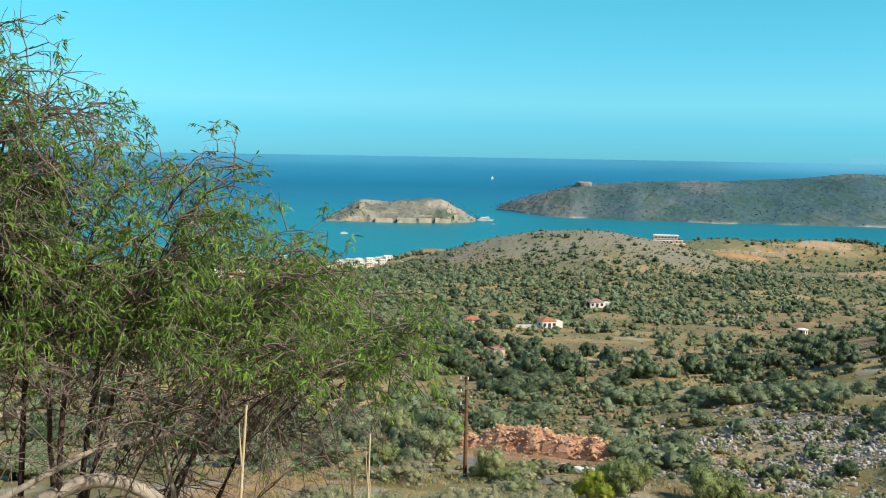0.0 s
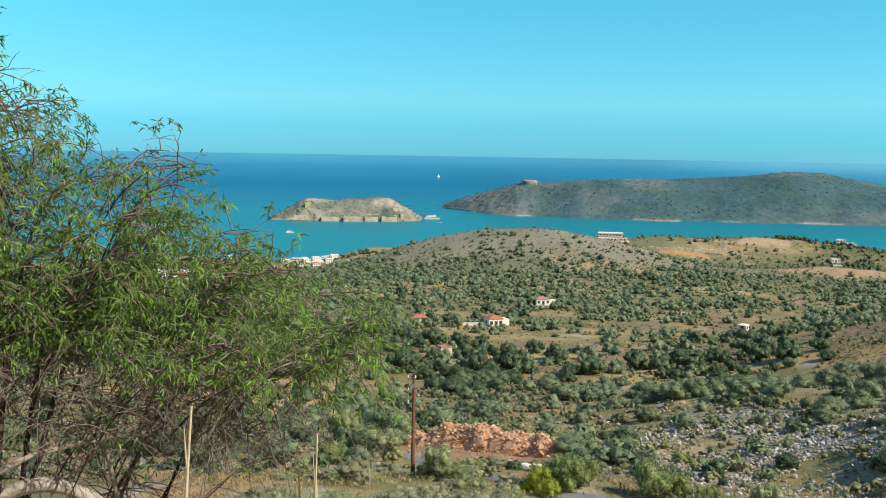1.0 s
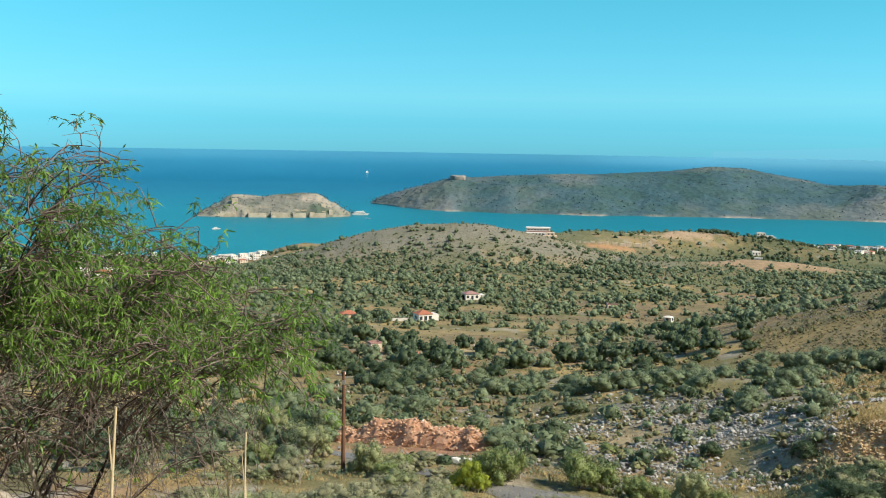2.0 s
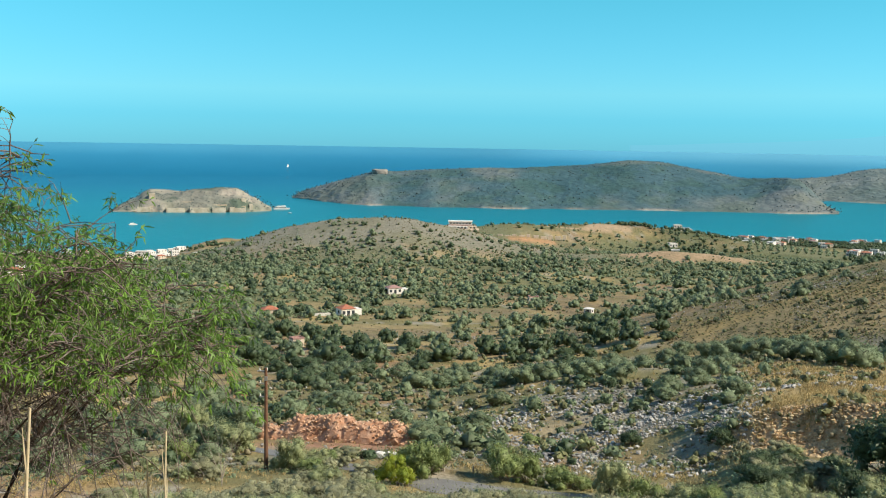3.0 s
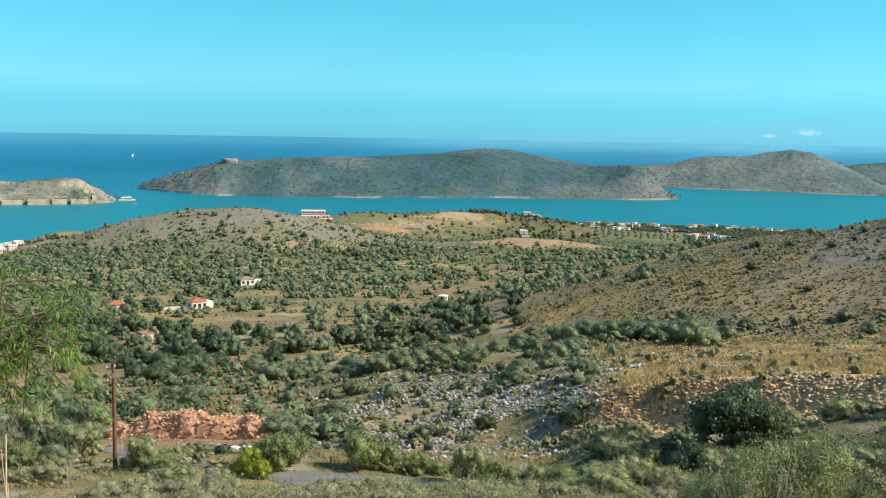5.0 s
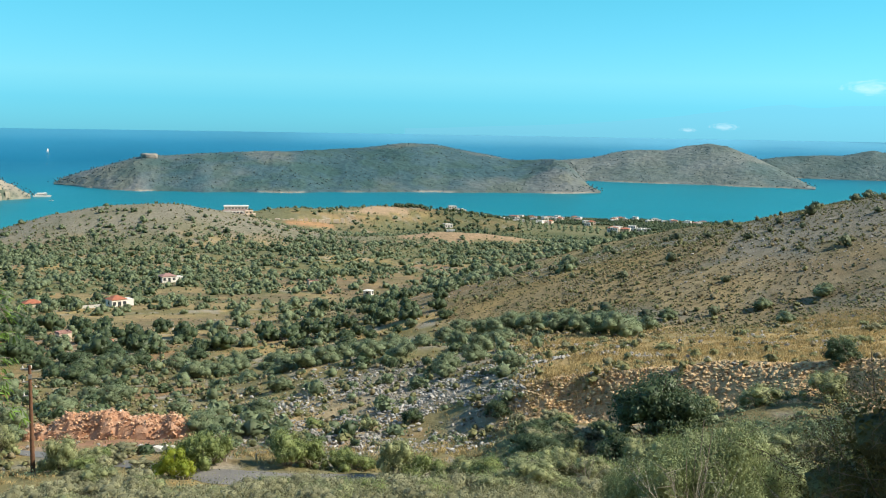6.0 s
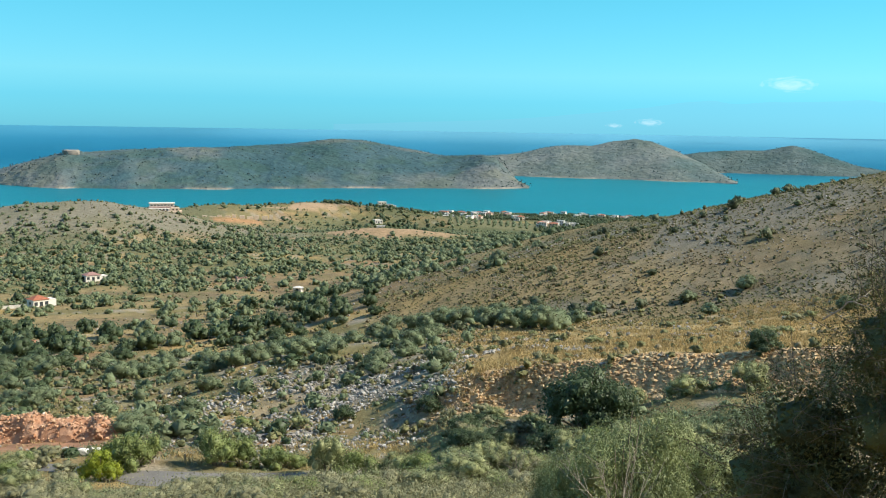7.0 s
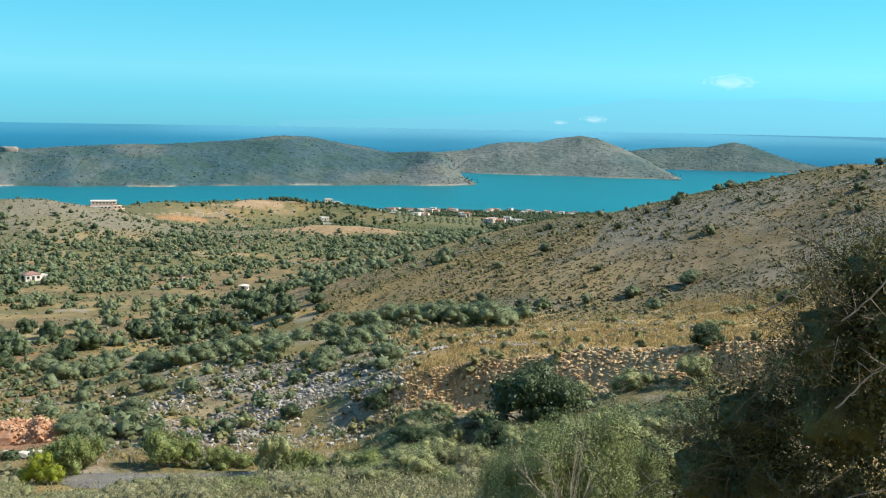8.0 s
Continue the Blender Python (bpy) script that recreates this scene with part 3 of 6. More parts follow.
def core(lobes, grow=0.8, sides=0):
    """Ragged inner clumps that close the crown, twenty faces each."""
    g = (1 + 5 ** 0.5) / 2
    ico = np.array([(-1, g, 0), (1, g, 0), (-1, -g, 0), (1, -g, 0), (0, -1, g), (0, 1, g), (0, -1, -g), (0, 1, -g), (g, 0, -1), (g, 0, 1), (-g, 0, -1), (-g, 0, 1)]) / 1.9
    quad = np.array([(11, 5, 1, 0), (1, 7, 10, 0), (0, 10, 2, 11), (1, 5, 4, 9), (5, 11, 2, 4), (7, 6, 2, 10), (1, 8, 6, 7), (9, 4, 2, 3), (2, 6, 8, 3), (3, 8, 1, 9)])
    local = np.random.default_rng(len(lobes) * 13 + 1)
    return join([(np.array([x, y, z]) + ico * r * grow * (0.78 + 0.44 * local.random((12, 1))), quad) for x, y, z, r in lobes])


def crown_lobes(rng, width, tall, trunk, n=7):
    """Lobes of an uneven crown of about that width and total height."""
    rows = [(0, 0, trunk + (tall - trunk) * 0.40, width * 0.37)]
    for i in range(n):
        a = 2 * math.pi * (i + rng.random() * 0.7) / n
        d = width * (0.20 + 0.12 * rng.random())
        r = width * (0.15 + 0.10 * rng.random())
        rows.append((d * math.cos(a), d * math.sin(a), trunk + (tall - trunk) * (0.14 + 0.46 * rng.random()), r))
    rows.append((width * 0.08 * rng.normal(), width * 0.08 * rng.normal(), tall - width * 0.2, width * 0.22))
    return rows


def trunk_mesh(rng, tall, thick, width):
    pieces = []
    top = np.array([0.15 * rng.normal(), 0.15 * rng.normal(), tall * 0.4])
    pieces.append(tube([(0, 0, -0.5), (0, 0, 0), top * 0.55 + rng.normal(size=3) * 0.04, top], [thick * 1.5, thick * 1.15, thick * 0.8, thick * 0.7], 7))
    for i in range(5):
        a = 2 * math.pi * (i + rng.random()) / 5
        end = top + np.array([math.cos(a) * width * 0.32, math.sin(a) * width * 0.32, tall * (0.22 + 0.2 * rng.random())])
        mid = (top + end) / 2 + rng.normal(size=3) * 0.12
        pieces.append(tube([top - (0, 0, 0.1), mid, end], [thick * 0.55, thick * 0.35, thick * 0.12], 5))
    return join(pieces)


def tree_kit(rng, leaves, leaf, width, tall, trunk, thin):
    lobes = crown_lobes(rng, width, tall, trunk)
    lv, lf = leaf_ball(rng, leaves, lobes, leaf, thin)
    cv, cf = core(lobes, 0.78)
    return join([(cv, cf), (lv, lf)]), trunk_mesh(rng, tall, width * 0.045, width)


def shrub_kit(rng, leaves, leaf, thin=0.5):
    """A low dome one metre wide and about 0.6 m high."""
    lobes = [(0.22 * math.cos(a), 0.22 * math.sin(a), 0.20 + 0.12 * rng.random(), 0.20 + 0.08 * rng.random()) for a in rng.random(4) * 6.28] + [(0, 0, 0.26, 0.3)]
    return join([core(lobes[-1:], 1.0), leaf_ball(rng, leaves, lobes, leaf, thin)])


def stone_kit(rng):
    """A broken boulder about one metre across."""
    bm = bmesh.new()
    bmesh.ops.create_icosphere(bm, subdivisions=1, radius=0.5)
    v = np.array([p.co[:] for p in bm.verts])
    v *= (0.6 + 0.75 * rng.random((len(v), 1))) * np.array([1, 0.75, 0.6])
    f = np.array([[p.index for p in q.verts] for q in bm.faces])
    bm.free()
    return v, f


def scatter(rng, count, az0, az1, r0, r1, power=1.0):
    """Plan places in a sector, with ranges spread evenly in r ** power."""
    a = az0 + (az1 - az0) * rng.random(count)
    r = (r0 ** power + (r1 ** power - r0 ** power) * rng.random(count)) ** (1 / power)
    return polar(a, r)


def apart(x, y, gap):
    """Keeps the places that stand at least gap metres from those kept before."""
    cells, keep = {}, []
    for i in range(len(x)):
        g = gap[i] if np.ndim(gap) else gap
        cx, cy = int(x[i] // 8), int(y[i] // 8)
        ok = True
        for u in range(cx - 1, cx + 2):
            for w in range(cy - 1, cy + 2):
                for k in cells.get((u, w), ()):
                    if (x[k] - x[i]) ** 2 + (y[k] - y[i]) ** 2 < g * g:
                        ok = False
                        break
        if ok:
            cells.setdefault((cx, cy), []).append(i)
            keep.append(i)
    return np.array(keep, int)


def stuff(name, verts, faces, mat, label, category):
    ob = new(name, mesh_of(name, verts, faces, mat, flat=mat in (STONE, TANSTONE)))
    return tagged(ob, label, category, kind="stuff")


def grove(x, y):
    """The dark carob grove across the valley, 0 to 1."""
    r, az = np.hypot(x, y), np.degrees(np.arctan2(x, y))
    g = patch(az, r, -18.5, -11.5, 214, 338) + patch(az, r, -12, -4.5, 210, 284) + patch(az, r, -5, 1, 222, 300) + patch(az, r, 0, 6.5, 216, 258, 1.0, 8) + patch(az, r, -15, -11, 172, 214, 0.6, 8)
    return np.clip(g, 0, 1) * smooth(0.36, 0.47, fbm(x, y, 24, 213, 3))


def wood(x, y):
    """How thick trees stand, 0 to 1, over the plan."""
    r, az = np.hypot(x, y), np.degrees(np.arctan2(x, y))
    n, m = fbm(x, y, 70, 201, 3), fbm(x, y, 28, 211, 3)
    d = 0.10 + 0.34 * smooth(0.38, 0.55, n) * smooth(0.36, 0.5, m)
    d = d * (1 + 0.6 * smooth(330, 380, r) * (1 - smooth(-9, -6, az)))
    d = d + 0.95 * smooth(400, 500, r) * (0.5 + 0.5 * smooth(0.42, 0.54, fbm(x, y * 0.7, 34, 223, 3))) * (1 - smooth(930, 1010, r)) * smooth(0.34, 0.48, fbm(x, y, 45, 221, 3))
    for cx, cy, sx, sy, t, k in ((-130, 860, 175, 115, 0, 1.08), (-250, 880, 120, 70, 0, 0.8), (255, 1130, 60, 170, 0, 1.4), (104, 795, 70, 24, -8, 1.5), (-28, 985, 46, 26, 0, 1.5), (54, 1072, 38, 38, 0, 1.5), (-85, 425, 26, 10, 0, 1.2)):
        d = d * (1 - np.clip(k * bell(x, y, cx, cy, sx, sy, t), 0, 1))
    d = np.maximum(d * (1 - 0.9 * fields(x, y)), 0.95 * grove(x, y) * (1 - 0.6 * fields(x, y)))
    d = d * (1 - 0.97 * spur_foot(x, y)) * (1 - np.clip(1.05 * smooth(16, 19, az) * (1 - smooth(560, 700, r)), 0, 1))
    d = d * (1 - heap_ground(az, r)) * (1 - 0.8 * patch(az, r, -3, 11, 92, 135, 1.5, 10))
    return np.clip(d * (1 - np.clip(1.1 * smooth(10, 12.5, az) * (1 - smooth(165, 185, r)), 0, 1)), 0, 1)


# ---- trees of the plain: far ones together, near ones one by one ----
def far_trees():
    x, y = scatter(rng, 42000, -44, 40, 225, 1250, 1.15)
    keep = rng.random(len(x)) < wood(x, y)
    x, y = x[keep], y[keep]
    k = apart(x, y, 2.6 + rng.random(len(x)) * 3.4 + 3.4 * grove(x, y))
    x, y = x[k], y[k]
    z, r = height(x, y), np.hypot(x, y)
    ok = z > 2
    x, y, z, r = x[ok], y[ok], z[ok], r[ok]
    g = grove(x, y)
    dark = rng.random(len(x)) < 0.18 + 0.7 * g
    for name, mat, pick, label in (("olive_wood", LEAF_OLIVE, ~dark, "far grey-green olive trees over the plain"), ("carob_wood", LEAF_CAROB, dark, "far dark green carob trees over the plain")):
        vs = []
        for band, leaves, leaf in ((r < 430, 240, 0.19), (r >= 430, 46, 0.33)):
            for t in range(4):
                lobes = crown_lobes(rng, 5.6, 3.5, 0.1, 5)
                v, f = join([core(lobes if leaves > 100 else lobes[:4], 0.78 if leaves > 100 else 0.78), leaf_ball(rng, leaves, lobes, leaf, 0.65)])
                sel = np.flatnonzero(pick & band & (np.arange(len(x)) % 4 == t))
                s = 0.48 + 0.85 * rng.random(len(sel)) ** 1.6 + 0.12 * (mat is LEAF_CAROB) + 0.30 * g[sel]
                vs.append(repeat(v, f, np.stack([x[sel], y[sel], z[sel] - 0.3], 1), rng.random(len(sel)) * 6.28, s))
        stuff(name, *join(vs), mat, label, "trees")


far_trees()

KITS = {}
for kind, mat, leaves, leaf, width, tall, trunk, thin in (("olive_tree", LEAF_OLIVE, 2100, 0.115, 5.4, 3.8, 0.25, 0.42), ("carob_tree", LEAF_CAROB, 1900, 0.125, 6.4, 4.0, 0.1, 0.55)):
    for i in range(4):
        (cv, cf), (tv, tf) = tree_kit(rng, leaves, leaf, width, tall, trunk, thin)
        KITS[kind, i] = (mesh_of("crown", cv, cf, mat, flat=False), mesh_of("trunk", tv, tf, BARK))

TREE_LABEL = {"olive_tree": "grey-green olive tree standing on dry stony ground", "carob_tree": "dense dark green carob tree on brown earth"}


def plant_tree(kind, i, x, y, scale, turn, label="", squash=1.0):
    z = float(height(x, y))
    t = thing(kind, (x, y, z - 0.1), turn, label or TREE_LABEL[kind], "tree", kind.replace("_", " ") + "s of the valley")
    t.scale = (scale, scale, scale * squash * 0.82)
    crown, trunk = KITS[kind, i]
    part("crown", crown, None, t)
    part("trunk", trunk, None, t)
    return t


def near_trees():
    x, y = scatter(rng, 1900, -42, 38, 96, 225, 1.5)
    keep = rng.random(len(x)) < wood(x, y)
    x, y = x[keep], y[keep]
    k = apart(x, y, 5.2)
    x, y = x[k][:190], y[k][:190]
    for a, b in zip(x, y):
        r = math.hypot(a, b)
        kind = "carob_tree" if rng.random() < (0.75 if grove(a, b) > 0.4 else 0.12) else "olive_tree"
        plant_tree(kind, int(rng.integers(4)), a, b, 0.62 + 0.55 * rng.random() if kind == "olive_tree" else 0.7 + 0.45 * rng.random(), rng.random() * 360)


near_trees()
for az, r, s in ((8.6, 196, 1.0), (9.4, 188, 1.0), (10.4, 190, 1.15), (11.3, 184, 1.1), (12.2, 186, 0.85), (12.9, 178, 1.15), (14.2, 176, 1.1), (15.2, 168, 1.25), (16.4, 163, 1.35), (17.9, 172, 0.8), (7.4, 204, 0.9), (6.4, 200, 0.9), (10.0, 172, 0.7), (13.6, 190, 0.9), (18.9, 182, 0.7),
                 (10.2, 116, 0.72), (6.6, 128, 0.8), (4.0, 142, 0.9), (8.1, 132, 0.75), (2.0, 146, 0.95), (5.2, 158, 0.8), (0.6, 152, 0.85), (7.2, 160, 0.85), (-1.6, 150, 0.9), (3.0, 166, 0.9), (24.0, 184, 0.65), (27.0, 186, 0.8), (25.2, 170, 0.6), (32.2, 160, 0.75)):
    plant_tree("olive_tree", int(rng.integers(4)), *[float(c) for c in polar(az, r)], 1.12 * s, rng.random() * 360, "full rounded olive tree at the foot of the spur")


# ---- low scrub, stones, dry grass ----
def stony(x, y):
    """How much of the ground is bare rock or open dry grass, 0 to 1."""
    r, az = np.hypot(x, y), np.degrees(np.arctan2(x, y))
    rocks = np.exp(-((az - 5.5) / 5.5) ** 2 - ((r - 110) / 16) ** 2)
    terrace = smooth(10, 13, az) * smooth(90, 95, r) * (1 - smooth(150, 180, r))
    return np.clip(0.85 * rocks + 0.8 * terrace, 0, 0.9)


LEAF_BUSHY = leaf_material("spur_bush_leaves", (0.135, 0.160, 0.088), (0.088, 0.110, 0.062), 0.3, 0.7, 0.2)


def scrub():
    for name, mat, count, az0, az1, r0, r1, power, low, high, leaves, leaf, label in (
            ("valley_scrub", LEAF_SCRUB, 11000, -42, 39, 92, 520, 0.5, 0.5, 1.9, 8, 0.22, "low olive-green scrub cushions on the slopes"),
            ("dry_scrub", LEAF_GREY, 9000, -42, 39, 92, 520, 0.5, 0.5, 1.5, 7, 0.20, "dry grey-brown scrub cushions between stones"),
            ("spur_scrub", LEAF_SCRUB, 15000, 9, 38, 130, 520, 0.8, 0.35, 1.0, 6, 0.24, "low brown scrub cushions over the dry spur"),
            ("spur_bushes", LEAF_BUSHY, 560, 7, 38, 165, 520, 0.8, 1.0, 3.8, 60, 0.11, "scattered olive-green bushes over the dry spur"),
            ("olive_bushes", LEAF_OLIVE, 950, -40, 12, 92, 330, 0.9, 1.2, 4.0, 64, 0.11, "grey-green rounded bushes between the trees"),
            ("mastic_bushes", LEAF_CAROB, 480, -40, 10, 92, 330, 0.9, 1.2, 3.8, 64, 0.11, "dark mastic bushes between the trees"),
            ("knoll_cushions", LEAF_GREY, 9000, -24, 10, 700, 1200, 1.1, 0.6, 1.7, 3, 0.3, "fine dry cushions over the grey knoll"),
            ("maquis", LEAF_OLIVE, 17000, -34, 17, 380, 1000, 1.1, 1.2, 3.4, 6, 0.26, "dense low green maquis over the plain"),
            ("knoll_scrub", LEAF_SCRUB, 8000, -28, 12, 640, 1250, 1.2, 0.9, 3.0, 6, 0.26, "dark scrub dots on the grey knoll")):
        x, y = scatter(rng, count, az0, az1, r0, r1, power)
        n = fbm(x, y, 35, 301, 3)
        a, d = np.degrees(np.arctan2(x, y)), np.hypot(x, y)
        keep = rng.random(len(x)) < (1 - stony(x, y)) * (1 - heap_ground(a, d)) * (1 - (0.85 if 'bushes' in name and name != 'spur_bushes' else 0) * spur_foot(x, y)) * (1 - (0.2 if name == 'dry_scrub' else 0.65) * fields(x, y)) * (1 - (0.93 if name == 'maquis' else 0.2 if name == 'knoll_scrub' else 0) * np.clip(1.3 * bell(x, y, -135, 860, 165, 105), 0, 1)) * ((0.3 + 0.7 * smooth(0.42, 0.53, fbm(x, y * 0.7, 30, 305, 3))) if name == 'maquis' else (0.25 + 0.75 * smooth(0.4, 0.55, n))) * np.where(name.startswith("knoll") or name == "maquis", 1 - np.clip(1.0 * (bell(x, y, 104, 795, 64, 22, -8) + bell(x, y, -23, 1003, 40, 28) + bell(x, y, 52, 1076, 36, 30)), 0, 1), 1)
        x, y = x[keep], y[keep]
        z = height(x, y)
        ok = z > 2
        x, y, z = x[ok], y[ok], z[ok]
        vs = []
        for t in range(4):
            v, f = shrub_kit(rng, leaves, leaf)
            sel = np.flatnonzero(np.arange(len(x)) % 4 == t)
            s = low + (high - low) * rng.random(len(sel)) ** 2
            vs.append(repeat(v, f, np.stack([x[sel], y[sel], z[sel] - 0.05], 1), rng.random(len(sel)) * 6.28, np.stack([s, s, s * (0.7 + 0.5 * rng.random(len(s)))], 1)))
        stuff(name, *join(vs), mat, label, "scrub")


scrub()


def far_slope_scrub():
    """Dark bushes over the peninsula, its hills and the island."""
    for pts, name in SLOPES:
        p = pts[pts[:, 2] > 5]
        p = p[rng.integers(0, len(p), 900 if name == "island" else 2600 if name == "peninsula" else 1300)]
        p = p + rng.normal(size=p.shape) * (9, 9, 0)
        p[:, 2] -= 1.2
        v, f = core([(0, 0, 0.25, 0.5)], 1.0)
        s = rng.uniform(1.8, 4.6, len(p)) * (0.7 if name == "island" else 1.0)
        stuff(name + "_scrub", *repeat(v, f, p, rng.random(len(p)) * 6.28, np.stack([s, s, s * 0.8], 1)), LEAF_HAZED, "dark scrub bushes dotted over the far slopes", "scrub")


# leaf green greyed towards blue, with the haze of distance in it
LEAF_HAZED = leaf_material("hazed_scrub_leaves", (0.072, 0.112, 0.108), (0.054, 0.090, 0.086), 0.01, 0.9, 0.0)
far_slope_scrub()


def fine_spur_scrub():
    x, y = scatter(rng, 30000, 6, 38, 160, 430, 0.9)
    keep = (rng.random(len(x)) < 0.3 + 0.7 * smooth(0.36, 0.52, fbm(x, y, 25, 321, 3))) & ((np.degrees(np.arctan2(x, y)) > 15) | (rng.random(len(x)) < spur_foot(x, y)))
    x, y = x[keep], y[keep]
    v, f = shrub_kit(rng, 3, 0.26)
    s = np.stack([q := rng.uniform(0.3, 0.85, len(x)), q, q * 0.6], 1)
    green = fbm(x, y, 40, 323, 3) + 0.12 * rng.normal(size=len(x)) > 0.45
    for name, mat, sel in (("spur_cushions", LEAF_GREY, ~green), ("thyme_cushions", LEAF_SCRUB, green)):
        p = np.stack([x, y, height(x, y)], 1)[sel]
        stuff(name, *repeat(v, f, p, rng.random(len(p)) * 6.28, s[sel]), mat, "fine thorny cushions covering the dry spur", "scrub")


fine_spur_scrub()


# ---- things placed on the land ----
def on_land(azimuth, r, sink=0.0):
    x, y = polar(azimuth, r)
    return float(x), float(y), float(height(x, y)) - sink


LEAF_BUSH = leaf_material("bush_leaves", (0.26, 0.305, 0.105), (0.155, 0.205, 0.07), 1.2)
LEAF_BRIGHT = leaf_material("bright_bush_leaves", (0.30, 0.34, 0.03), (0.19, 0.25, 0.03), 1.5)
LEAF_PALE = leaf_material("pale_olive_leaves", (0.33, 0.35, 0.165), (0.21, 0.24, 0.11), 1.2)
LEAF_FINE = leaf_material("fine_olive_leaves", (0.275, 0.320, 0.140), (0.150, 0.185, 0.078), 1.2)
LEAF_BRUSH = leaf_material("grey_brush_leaves", (0.310, 0.305, 0.175), (0.200, 0.202, 0.112), 0.6, 0.85)
LEAF_ALMOND = leaf_material("almond_leaves", (0.215, 0.365, 0.062), (0.095, 0.170, 0.040), 5.0, 0.45, 0.42)
LEAF_THORN = leaf_material("thorn_bush_leaves", (0.155, 0.155, 0.052), (0.055, 0.062, 0.025), 4.0, 0.55, 0.12)
TWIG = material("brown_twig_bark", (0.20, 0.165, 0.14), 0.85, 0.35, 12, 0.3, (0.12, 0.085, 0.07))
REDBARK = material("red_brown_bark", (0.085, 0.055, 0.043), 0.85, 0.4, 14, 0.5, (0.050, 0.038, 0.032))
DEADWOOD = material("weathered_dead_wood", (0.42, 0.37, 0.30), 0.9, 0.35, 16, 0.7, (0.26, 0.22, 0.18))
STRAW = material("dry_straw_stalk", (0.62, 0.52, 0.34), 0.8, 0.2, 20, 0.2, (0.46, 0.37, 0.23))
STEM = material("grey_shrub_stems", (0.24, 0.20, 0.16), 0.9, 0.3, 6, 0.3, (0.15, 0.12, 0.10))


def bezier(p0, p1, p2, p3, n):
    t = np.linspace(0, 1, n)[:, None]
    return (1 - t) ** 3 * p0 + 3 * (1 - t) ** 2 * t * p1 + 3 * (1 - t) * t ** 2 * p2 + t ** 3 * p3


def blades(rng, base, way, length, width):
    """Narrow folded leaves, one quad each, from base along way."""
    n = len(base)
    side = np.cross(way, rng.normal(size=(n, 3)))
    side /= np.linalg.norm(side, axis=1)[:, None] + 1e-9
    up = np.cross(side, way)
    mid = base + way * length[:, None] * 0.45 + up * (width * 0.5)[:, None]
    tip = base + way * length[:, None] - np.array([0, 0, 1.0]) * (length * 0.12)[:, None]
    v = np.stack([base, mid - side * width[:, None], tip, mid + side * width[:, None]], 1).reshape(-1, 3)
    return v, np.arange(4 * n).reshape(n, 4)


def unit(v):
    return v / (np.linalg.norm(v, axis=-1, keepdims=True) + 1e-9)


